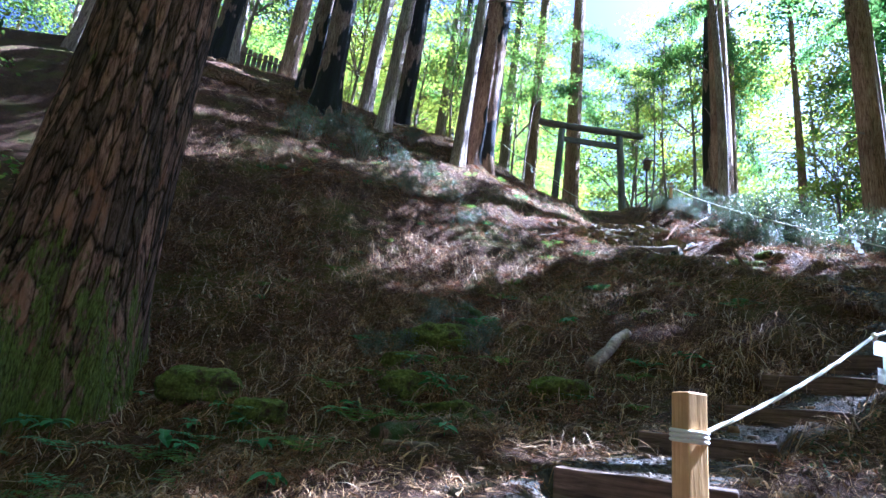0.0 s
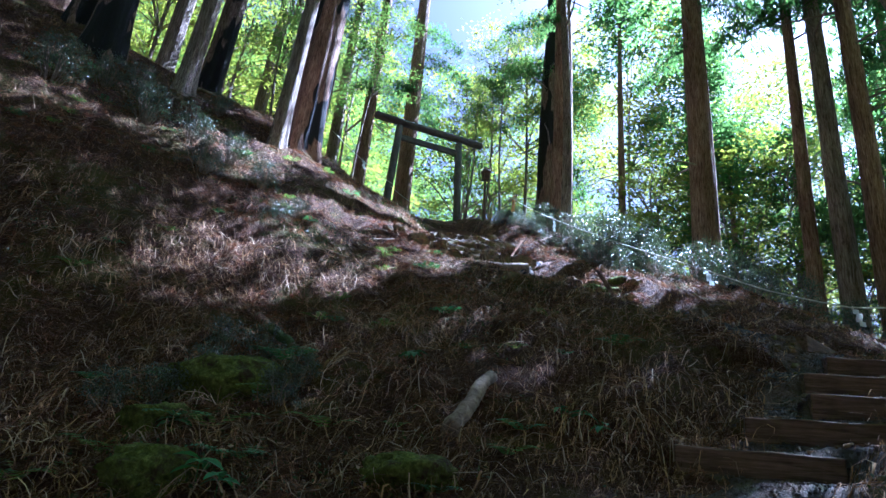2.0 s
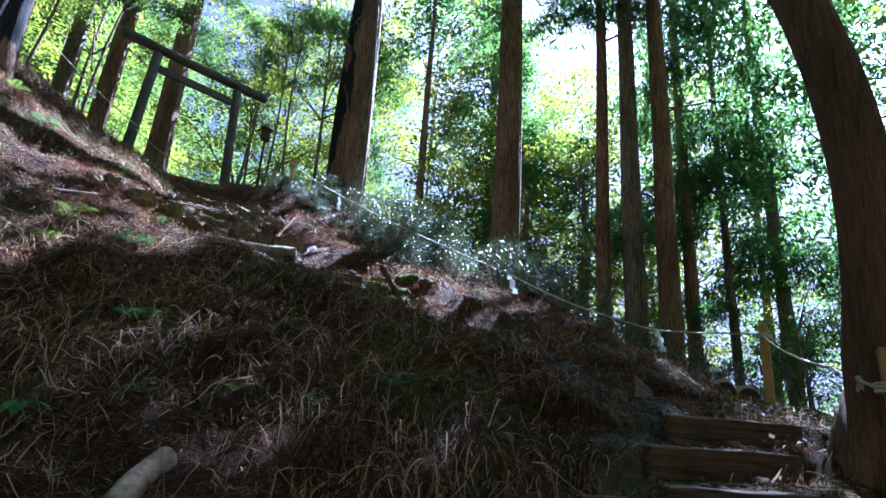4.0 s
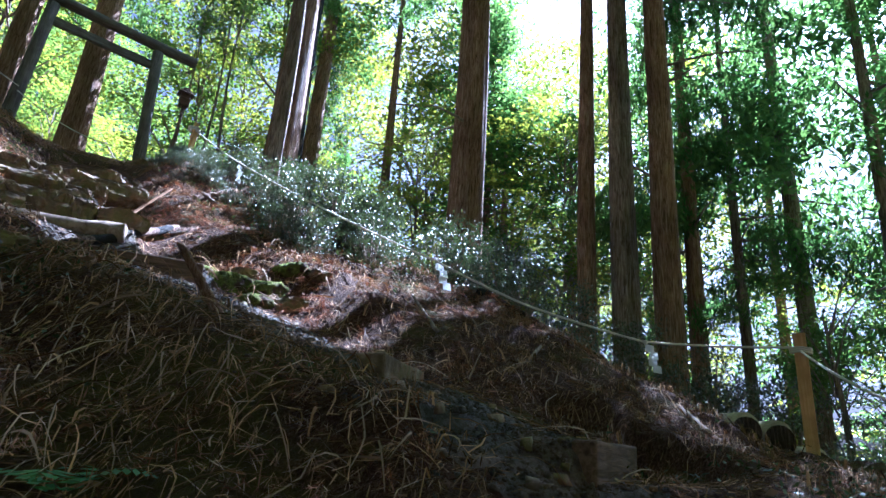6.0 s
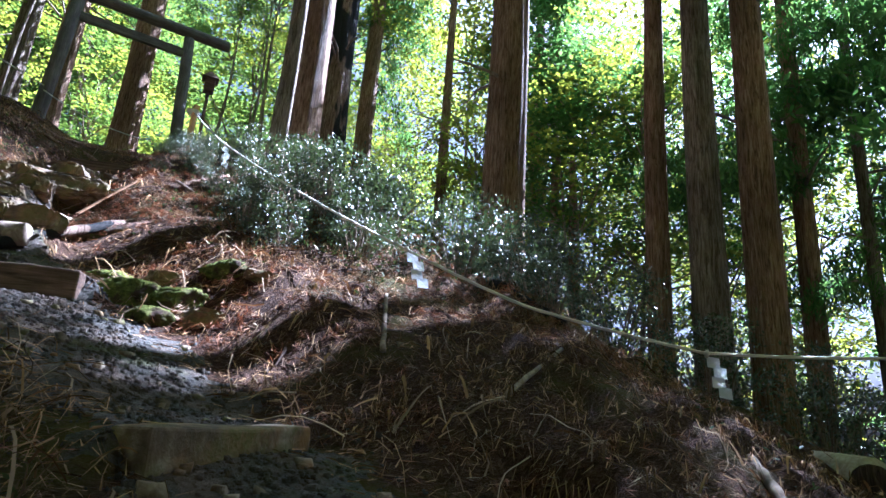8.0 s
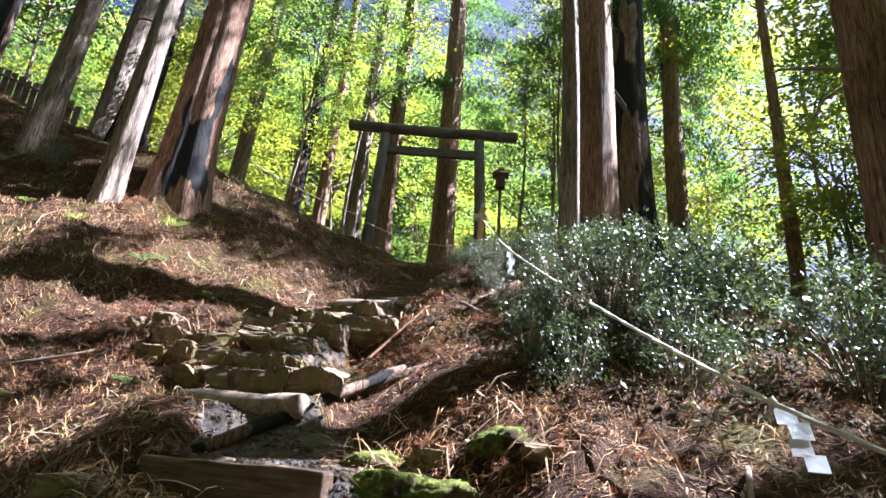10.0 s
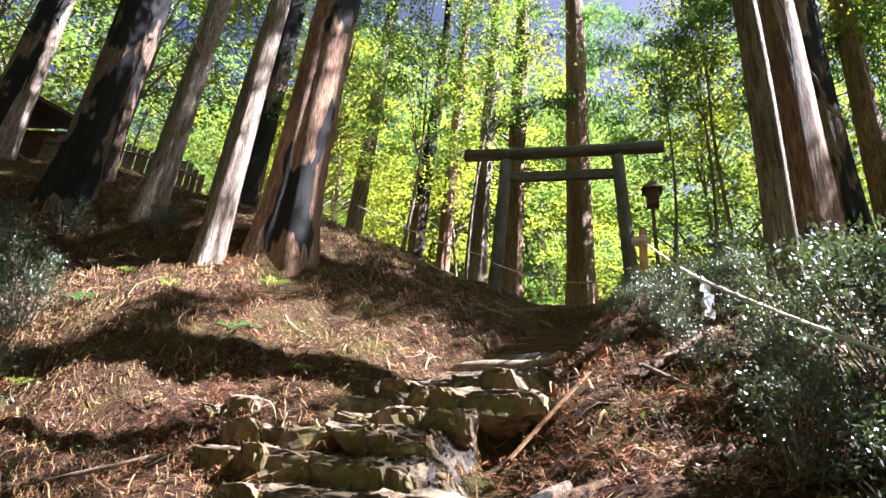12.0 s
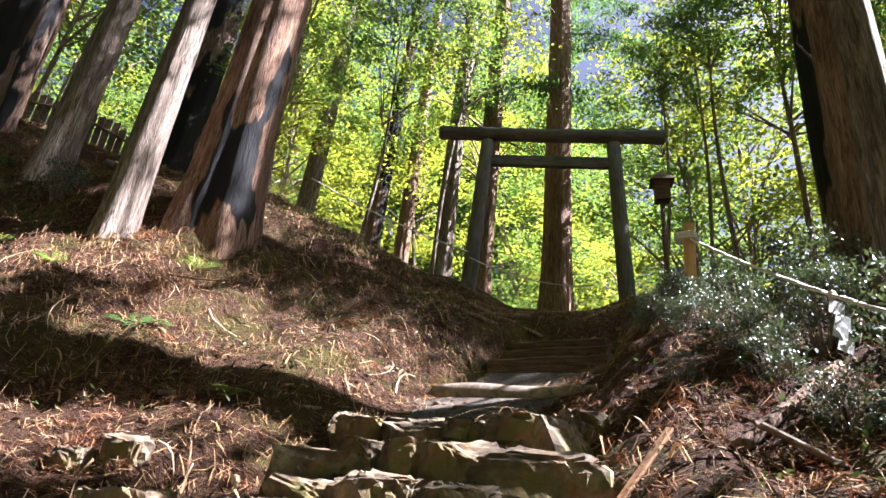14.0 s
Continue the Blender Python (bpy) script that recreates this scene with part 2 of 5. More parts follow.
M_SPROUT = material("sprout_leaves", (0.05, 0.07, 0.02), 0.5, leaf_look((0.030, 0.045, 0.014), (0.075, 0.092, 0.026), (1.2, 1.3, 0.8), 0.25))
M_NEEDLE = material("cedar_sprays", (0.03, 0.06, 0.03), 0.7, leaf_look((0.034, 0.066, 0.026), (0.078, 0.115, 0.040), (2.7, 2.9, 1.5)))
M_LITTER = material("fallen_cedar_twigs", (0.2, 0.1, 0.06), 0.85, leaf_look((0.030, 0.014, 0.008), (0.46, 0.275, 0.115), (0.6, 0.45, 0.35), 0.12), 0.2)
M_RUST = material("rust_cedar_fronds", (0.25, 0.11, 0.05), 0.85, leaf_look((0.15, 0.068, 0.036), (0.36, 0.175, 0.085), (0.7, 0.45, 0.3), 0.15), 0.2)
M_LITTER_PALE = material("bleached_twigs", (0.3, 0.22, 0.15), 0.85, leaf_look((0.16, 0.10, 0.055), (0.44, 0.32, 0.20), (0.6, 0.5, 0.4), 0.1), 0.2)


# ---- mesh helpers ----
def part(name, bm, mat, parent=None, label="", smooth=False):
    me = bpy.data.meshes.new(name)
    bm.to_mesh(me)
    bm.free()
    me.materials.append(mat)
    if smooth:
        me.shade_smooth()
    ob = new(name, me)
    if parent:
        ob.parent = parent
    if label:
        ob["label"] = label
    return ob


def mesh_ob(name, verts, faces, mat, parent=None, smooth=False):
    me = bpy.data.meshes.new(name)
    verts = np.asarray(verts, dtype=np.float32).reshape(-1, 3)
    faces = np.asarray(faces, dtype=np.int32)
    k = faces.shape[1]
    me.vertices.add(len(verts))
    me.vertices.foreach_set("co", verts.ravel())
    me.loops.add(faces.size)
    me.loops.foreach_set("vertex_index", faces.ravel())
    me.polygons.add(len(faces))
    me.polygons.foreach_set("loop_start", np.arange(0, faces.size, k, dtype=np.int32))
    me.update(calc_edges=True)
    me.materials.append(mat)
    if smooth:
        me.shade_smooth()
    ob = new(name, me)
    if parent:
        ob.parent = parent
    return ob


def thing(name, at, label, category, group="", rz=0.0):
    e = new(name)
    e.empty_display_size = 0.1
    e.matrix_basis = pose(*at, 0, 0, rz)
    return tagged(e, label, category, group)


def box(bm, size, m=None, bevel=0.0):
    r = bmesh.ops.create_cube(bm, size=1, matrix=(m or Matrix()) @ Matrix.Diagonal((*size, 1)))
    if bevel:
        es = list({e for v in r["verts"] for e in v.link_edges})
        bmesh.ops.bevel(bm, geom=es, offset=bevel, segments=2, affect="EDGES", profile=0.5)


def tube_data(points, radii, sides=8, cap=True, ridge=None):
    """Rings along a line of points: vertices and quads."""
    pts = [Vector(p) for p in points]
    verts, faces = [], []
    ref = Vector((0.31, 0.17, 0.93)).normalized()
    for i, p in enumerate(pts):
        d = (pts[min(i + 1, len(pts) - 1)] - pts[max(i - 1, 0)]).normalized()
        u = d.cross(ref if abs(d.dot(ref)) < 0.9 else Vector((1, 0, 0))).normalized()
        w = d.cross(u)
        for k in range(sides):
            a = 2 * math.pi * k / sides
            r = float(radii[i] * (ridge(a, p) if ridge else 1))
            verts.append(p + r * (math.cos(a) * u + math.sin(a) * w))
    for i in range(len(pts) - 1):
        for k in range(sides):
            a, b = i * sides + k, i * sides + (k + 1) % sides
            faces.append((a, b, b + sides, a + sides))
    if cap:
        for i, flip in ((0, True), (len(pts) - 1, False)):
            c = len(verts)
            verts.append(pts[i])
            for k in range(sides):
                a, b = i * sides + k, i * sides + (k + 1) % sides
                faces.append((b, a, c, c) if flip else (a, b, c, c))
    return [tuple(v) for v in verts], faces


def tube(name, points, radii, mat, parent=None, sides=8, ridge=None, smooth=True):
    v, f = tube_data(points, radii, sides, True, ridge)
    bm = bmesh.new()
    vs = [bm.verts.new(p) for p in v]
    for q in f:
        try:
            bm.faces.new([vs[i] for i in dict.fromkeys(q)])
        except ValueError:
            pass
    bmesh.ops.recalc_face_normals(bm, faces=bm.faces[:])
    return part(name, bm, mat, parent, smooth=smooth)


# ---- the ground ----
# heights of the hillside at stations three metres apart: a row for each x from -9 to 15, y from -3 to 27
STATIONS = np.array([[-1.84, -1.23, -0.38, 1.19, 3.9, 7.41, 11.03, 12.81, 13.82, 13.73, 13.93], [-1.17, -0.62, -0.19, 0.71, 3.2, 6.64, 9.98, 12.34, 12.59, 12.26, 12.15], [-0.66, 0.06, 0.33, 0.81, 2.77, 6.15, 8.7, 11.37, 11.18, 11.29, 11.45], [-0.6, 0.17, 1.14, 1.64, 3.0, 5.51, 8.3, 10.39, 10.92, 11.52, 11.35], [-0.7, 0.21, 1.32, 1.96, 3.7, 5.49, 7.41, 8.95, 10.06, 10.44, 9.97], [-0.71, 0.43, 1.74, 3.11, 4.43, 5.91, 7.76, 8.92, 9.73, 9.74, 9.08], [-0.68, 0.53, 1.81, 3.33, 4.47, 6.04, 7.25, 8.81, 9.2, 8.9, 8.36], [-0.65, 0.54, 1.75, 2.96, 3.91, 4.77, 5.98, 7.13, 7.64, 7.76, 7.61], [-0.63, 0.48, 1.52, 2.42, 3.11, 3.71, 4.51, 5.45, 6.13, 6.53, 6.73]])


def _cubic(t):
    return np.stack([-.5 * t + t * t - .5 * t ** 3, 1 - 2.5 * t * t + 1.5 * t ** 3, .5 * t + 2 * t * t - 1.5 * t ** 3, -.5 * t * t + .5 * t ** 3])


def slope(x, y):
    """The smooth hillside."""
    x, y = np.asarray(x, float), np.asarray(y, float)
    cx, cy = np.clip(x, -9, 14.999), np.clip(y, -3, 26.999)
    fx, fy = (cx + 9) / 3, (cy + 3) / 3
    i, j = np.clip(np.floor(fx).astype(int), 0, 7), np.clip(np.floor(fy).astype(int), 0, 9)
    wx, wy = _cubic(fx - i), _cubic(fy - j)
    z = 0
    for a in range(4):
        for b in range(4):
            z = z + wx[a] * wy[b] * STATIONS[np.clip(i + a - 1, 0, 8), np.clip(j + b - 1, 0, 10)]
    # past the stations the hill eases off, and falls away to the valley on the open side
    out_r, out_l = np.maximum(x - 15, 0), np.maximum(-9 - x, 0)
    out_b, out_f = np.maximum(y - 27, 0), np.maximum(-3 - y, 0)
    return z - 18 * (1 - np.exp(-out_r / 40)) + 1.0 * (1 - np.exp(-out_l / 15)) - 16 * (1 - np.exp(-out_b / 50)) - 5 * (1 - np.exp(-out_f / 20))


# the middle of the trail: x, y, z
TRAIL = np.array([(0, -3, -0.6), (0, 0, 0.2), (0.15, 1.7, 0.72), (0.75, 3.4, 1.2), (1.9, 4.6, 1.5), (3.6, 5.7, 2.2), (5.0, 6.3, 2.9), (6.0, 7.0, 3.5), (6.2, 8.0, 3.98), (5.7, 9.3, 4.4), (5.0, 10.4, 4.9), (4.4, 11.7, 5.42), (4.0, 13.2, 6.05), (4.2, 14.8, 6.9), (4.6, 16.4, 7.6), (4.6, 18.0, 8.55), (4.5, 20.0, 9.3), (4.4, 23.0, 9.9)])
_tl = [TRAIL[0]]
for _a, _b in zip(TRAIL[:-1], TRAIL[1:]):
    for _s in range(1, 9):
        _tl.append(_a + (_b - _a) * _s / 8)
_tl = np.array(_tl)


def trail_distance(x, y):
    """Distance to the trail's middle line, and the line's height there."""
    x, y = np.asarray(x, float), np.asarray(y, float)
    best, level = np.full(x.shape, 99.0), np.zeros(x.shape)
    for (ax, ay, az), (bx, by, bz) in zip(TRAIL[:-1], TRAIL[1:]):
        s = np.clip(((x - ax) * (bx - ax) + (y - ay) * (by - ay)) / ((bx - ax) ** 2 + (by - ay) ** 2), 0, 1)
        d = np.hypot(x - ax - s * (bx - ax), y - ay - s * (by - ay))
        level = np.where(d < best, az + s * (bz - az), level)
        best = np.minimum(best, d)
    return best, level


def rough(x, y):
    """Lumps and hollows of the slope, calm on the trail."""
    out = np.zeros(np.shape(x))
    flat = out.ravel()
    for k, (a, b) in enumerate(zip(np.ravel(x), np.ravel(y))):
        flat[k] = 0.20 * noise.noise((a * 0.55, b * 0.55, 3.1)) + 0.12 * noise.noise((a * 1.6, b * 1.6, 7.7)) + 0.095 * noise.noise((a * 4.3, b * 4.3, 1.7)) + 0.045 * noise.noise((a * 9.1, b * 9.1, 5.2))
    return flat.reshape(np.shape(x))


# step boards: left end, right end, height of the tread's edge
STEPS = [
    ((0.97, 4.20), (1.98, 3.72), 1.43), ((1.97, 5.57), (2.97, 5.10), 1.74), ((3.06, 6.20), (3.95, 5.48), 2.10), ((3.67, 6.62), (4.62, 5.88), 2.50),
    ((4.45, 6.65), (5.25, 5.95), 2.80), ((5.08, 6.52), (5.85, 5.98), 3.06), ((5.34, 6.80), (6.36, 6.26), 3.30), ((5.88, 6.98), (6.95, 6.45), 3.54),
    ((6.25, 7.55), (7.4, 8.10), 3.92), ((4.02, 10.98), (5.20, 10.68), 5.14),
    ((4.05, 16.42), (5.22, 15.98), 7.66), ((4.15, 16.85), (5.25, 16.42), 7.86), ((4.2, 17.25), (5.25, 16.85), 8.05),
]
STONE_STEPS = [((3.10, 12.50), (4.50, 12.09), 5.85), ((2.75, 12.80), (4.45, 12.44), 6.05), ((3.05, 13.13), (4.38, 12.70), 6.24), ((3.50, 13.35), (4.48, 13.01), 6.42), ((3.72, 13.66), (4.60, 13.36), 6.60), ((3.45, 14.02), (4.70, 13.69), 6.76)]
SLAB_STEPS = [((5.58, 8.50), (6.27, 9.05), 4.31)]
LOG_STEPS = [((3.45, 12.20), (4.70, 11.66), 5.62), ((3.75, 15.30), (5.05, 14.95), 7.20)]


def treads(x, y, z):
    """Levels the ground behind each board and drops it in front."""
    for high, ((ax, ay), (bx, by), top) in [(True, q) for q in STEPS] + [(False, q) for q in SLAB_STEPS] + [(False, q) for q in LOG_STEPS[:1] + STONE_STEPS + LOG_STEPS[1:]]:
        mx, my, ln = (ax + bx) / 2, (ay + by) / 2, math.hypot(bx - ax, by - ay)
        ux, uy = (bx - ax) / ln, (by - ay) / ln
        along, up = (x - mx) * ux + (y - my) * uy, -(x - mx) * uy + (y - my) * ux
        side = np.clip((ln / 2 + 0.16 - np.abs(along)) / 0.16, 0, 1)
        back = side * np.clip((up - 0.0) / 0.05, 0, 1) * np.clip((0.75 - up) / 0.4, 0, 1)
        front = side * np.clip((-up + 0.02) / 0.03, 0, 1) * np.clip((up + 0.95) / 0.4, 0, 1)
        z = z + back * (top - 0.02 + 0.13 * up - z) * 0.9
        z = z + front * np.minimum(top - (0.21 if high else 0.1) - z, 0)
    return z


def ground_z(x, y):
    x, y = np.asarray(x, float), np.asarray(y, float)
    d, level = trail_distance(x, y)
    w = np.clip((1.45 - d) / 1.0, 0, 1)
    w = w * w * (3 - 2 * w)
    z = slope(x, y) + rough(x, y) * (1 - 0.65 * np.clip((2.3 - d) / 1.3, 0, 1))
    return treads(x, y, z * (1 - w) + w * (0.12 * z + 0.88 * level))


def gz(x, y):
    return float(ground_z(np.array([x]), np.array([y]))[0])


def _axis(lo, hi, step, far):
    mid = np.arange(lo, hi + 1e-6, step)
    grow = [step]
    while sum(grow) < far:
        grow.append(grow[-1] * 1.35)
    g = np.cumsum(grow)
    return np.concatenate([lo - g[::-1], mid, hi + g])


_gx, _gy = _axis(-6, 11, 0.06, 400), _axis(2, 20, 0.06, 400)
_X, _Y = np.meshgrid(_gx, _gy, indexing="ij")
_Zg = ground_z(_X, _Y)
_n, _m = len(_gx), len(_gy)
_idx = np.arange(_n * _m).reshape(_n, _m)
ground = mesh_ob("ground", np.stack([_X, _Y, _Zg], -1), np.stack([_idx[:-1, :-1], _idx[1:, :-1], _idx[1:, 1:], _idx[:-1, 1:]], -1).reshape(-1, 4), M_GROUND, smooth=True)
ground.data.materials.append(M_GRAVEL)
_cx, _cy = (_gx[:-1] + _gx[1:]) / 2, (_gy[:-1] + _gy[1:]) / 2
_CX, _CY = np.meshgrid(_cx, _cy, indexing="ij")
_td, _ = trail_distance(_CX, _CY)
ground.data.polygons.foreach_set("material_index", ((_td + 0.10 * np.sin(_CX * 9 + 3 * np.sin(_CY * 7)) < 0.48) & (_CY < 16.6)).astype(np.int32).ravel())
tagged(ground, "steep forest slope covered in brown cedar litter and moss", "ground", kind="structure")


# ---- trees ----
def scatter_leaves(centres, spread, count, size, flat=0.5, droop=0.0, rng=None, aspect=0.55):
    """Small blades round the given centres: vertices of rhombs."""
    c = np.repeat(np.asarray(centres, float), count, axis=0)
    n = len(c)
    p = c + rng.normal(0, 1, (n, 3)) * np.array(spread)
    yaw = rng.uniform(0, 2 * np.pi, n)
    pitch = rng.normal(-droop, flat, n)
    roll = rng.normal(0, flat, n)
    ax = np.stack([np.cos(yaw) * np.cos(pitch), np.sin(yaw) * np.cos(pitch), np.sin(pitch)], -1)
    side = np.stack([-np.sin(yaw) * np.cos(roll), np.cos(yaw) * np.cos(roll), np.sin(roll)], -1)
    s = size * rng.uniform(0.6, 1.35, (n, 1))
    w = s * aspect
    v = np.stack([p - ax * s * 0.5, p + side * w * 0.5 - ax * s * 0.08, p + ax * s * 0.5, p - side * w * 0.5 - ax * s * 0.08], 1)
    return v.reshape(-1, 3)


def quads(n):
    return np.arange(n * 4, dtype=np.int32).reshape(-1, 4)


def leaf_mesh(name, verts, mat, parent=None):
    return mesh_ob(name, verts, quads(len(verts) // 4), mat, parent)


def trunk_points(height, r, lean, rng, flare=1.5, steps=22):
    pts, rad = [], []
    wob = rng.normal(0, 0.03, (2,))
    for i in range(steps + 1):
        s = (i / steps) ** 1.5
        deep = 0.4 + 1.2 * r
        z = -deep + s * (height + deep)
        pts.append((lean[0] * z + wob[0] * math.sin(z * 0.5), lean[1] * z + wob[1] * math.sin(z * 0.43 + 1), z))
        fl = 1 + (flare - 1) * math.exp(-max(z + 0.3, 0) * 1.5 / max(r * 2.2, 0.4))
        rad.append(r * fl * (1 - 0.72 * max(z, 0) / height))
    return pts, rad


def ridges(rng, depth=0.06, n=9):
    ph = rng.uniform(0, 6.28, 4)
    def f(a, p):
        k = math.exp(-max(p.z, 0) * 0.8)
        lump = noise.noise((2.6 * math.cos(a) + ph[3], 2.6 * math.sin(a), p.z * 0.55)) + 0.6 * noise.noise((7 * math.cos(a), 7 * math.sin(a) + ph[3], p.z * 0.8))
        return 1 + 0.05 * lump + depth * (math.sin(n * a + ph[0] + 0.25 * p.z) * 0.6 + math.sin((2 * n + 1) * a + ph[1] - 0.15 * p.z) * 0.4) + 0.12 * k * math.sin(5 * a + ph[2])
    return f


_cedar_crowns = []
for _v in range(3):
    _rng = np.random.default_rng(40 + _v)
    _c = []
    for _i in range(84):
        h = _rng.uniform(0, 1)
        a = _rng.uniform(0, 6.28)
        rr = (0.5 + 2.3 * (1 - h)) * _rng.uniform(0.2, 1.0)
        _c.append((rr * math.cos(a), rr * math.sin(a), 12 * h - 0.25 * rr))
    _cedar_crowns.append(scatter_leaves(_c, (0.34, 0.34, 0.16), 64, 0.24, 0.5, 0.35, _rng, 0.36))
_cedar_meshes = []
for _v, _c in enumerate(_cedar_crowns):
    _t = leaf_mesh("crown", _c, M_NEEDLE)
    _cedar_meshes.append(_t.data)
    bpy.data.objects.remove(_t)


def cedar(x, y, r, height=22.0, lean=(0, 0), mat=None, label="", crown=9.0, limbs=6, seed=0, flare=1.5, sides=44):
    rng = np.random.default_rng(seed)
    t = thing("cedar_tree", (x, y, gz(x, y)), label or "tall straight cedar with fibrous brown bark on the slope", "tree", "cedars of the grove")
    pts, rad = trunk_points(height, r, lean, rng, flare, 44 if r > 0.8 else 26)
    tube("trunk", pts, rad, mat or M_BARK_RED, t, 96 if r > 0.8 else sides, ridges(rng, 0.035, 23) if r > 0.8 else ridges(rng))
    for i in range(limbs):
        z = rng.uniform(3.2, crown + 4)
        a = rng.uniform(0, 6.28)
        ln = float(rng.uniform(0.7, 2.2))
        o = Vector((lean[0] * z, lean[1] * z, z))
        d = Vector((math.cos(a), math.sin(a), rng.uniform(-0.15, 0.35)))
        p = [o + d * ln * s + Vector((0, 0, -0.18 * ln * s * s)) + Vector(rng.normal(0, 0.04, 3)) * s for s in (0, 0.3, 0.6, 0.85, 1)]
        tube("limb", p, [0.035, 0.028, 0.02, 0.012, 0.005], M_DEAD, t, 5)
    if crown < height:
        c = new("crown", _cedar_meshes[seed % 3])
        c.parent = t
        c.location = (lean[0] * crown, lean[1] * crown, crown)
        c.rotation_euler = (0, 0, rng.uniform(0, 6.28))
        k = (height + 1.5 - crown) / 12
        c.scale = (0.75 + r, 0.75 + r, k)
    return t


def broad_crown(rng, width, height, clusters, count, size, spread):
    """Limb ends and the blades round them: a loose, layered crown with gaps."""
    c = []
    for i in range(clusters):
        a = rng.uniform(0, 6.28)
        h = rng.uniform(0.0, 1.0)
        r = width * math.sqrt(rng.uniform(0.02, 1)) * (1 - 0.5 * abs(h - 0.35))
        c.append((r * math.cos(a), r * math.sin(a), height * h + 0.15 * rng.normal()))
    return c, scatter_leaves(c, spread, count, size, 0.36, 0.15, rng, 0.6)


_broad = []
for _v in range(6):
    _rng = np.random.default_rng(70 + _v)
    _c, _l = broad_crown(_rng, 2.2, 5.4, 44, 130, 0.092, (0.27, 0.27, 0.055)) if _v < 3 else broad_crown(_rng, 2.2, 5.4, 46, 105, 0.10, (0.29, 0.29, 0.06))
    _t = leaf_mesh("crown", _l, M_LEAF_LIGHT if _v % 3 else M_LEAF_MID)
    _me = _t.data
    bpy.data.objects.remove(_t)
    _tv, _tf = [], []
    for _e in _c[::2]:
        _s = Vector((0, 0, max(0.2, _e[2] - 1.3)))
        _mid = _s.lerp(Vector(_e), 0.5) + Vector((0, 0, 0.12))
        v, f = tube_data([_s, _mid, _e], [0.022, 0.015, 0.005], 4, False)
        _tf += [tuple(i + len(_tv) for i in q) for q in f]
        _tv += v
    _t = mesh_ob("branchwork", _tv, _tf, M_DEAD)
    _broad.append((_me, _t.data))
    bpy.data.objects.remove(_t)


def broadleaf(x, y, stem=2.0, scale=1.0, seed=0, r=0.06, lean=(0, 0), z=None, label=""):
    rng = np.random.default_rng(500 + seed)
    t = thing("broadleaf_tree", (x, y, gz(x, y) if z is None else z), label or "slender broadleaf tree with bright sunlit green leaves", "tree", "young trees behind the grove")
    h = stem + 4.5 * scale
    pts = [(lean[0] * s * h + 0.1 * math.sin(5 * s + seed), lean[1] * s * h + 0.1 * math.cos(4 * s + seed), -0.3 + s * (h + 0.3)) for s in np.linspace(0, 1, 9)]
    tube("trunk", pts, [r * (1 - 0.85 * s) for s in np.linspace(0, 1, 9)], M_BARK_GREY, t, 7)
    crown, limbs = _broad[seed % 3 + (3 if math.hypot(x - 6, y - 8) > 19 else 0)]
    for name, me in (("crown", crown), ("branchwork", limbs)):
        o = new(name, me)
        o.parent = t
        o.location = (lean[0] * stem, lean[1] * stem, stem)
        o.scale = (scale, scale, scale)
        o.rotation_euler = (0, 0, rng.uniform(0, 6.28))
        if name == "branchwork":
            tagged(o, kind="stuff")
    return t


_t = leaf_mesh("crown", broad_crown(np.random.default_rng(88), 2.2, 5.4, 64, 90, 0.085, (0.30, 0.30, 0.09))[1], M_LEAF_MID)
_far_crown = _t.data
bpy.data.objects.remove(_t)


def far_tree(x, y, stem, scale, seed):
    t = thing("broadleaf_tree", (x, y, gz(x, y)), "distant broadleaf tree in full yellow-green leaf", "tree", "trees of the far slope", (seed * 67) % 360)
    tube("trunk", [(0, 0, -0.4), (0.1, 0, stem + scale), (0, 0.1, stem + 4.2 * scale)], [0.16, 0.11, 0.03], M_BARK_GREY, t, 7)
    o = new("crown", _far_crown)
    o.parent, o.location, o.scale = t, (0, 0, stem), (scale, scale, scale)
    return t


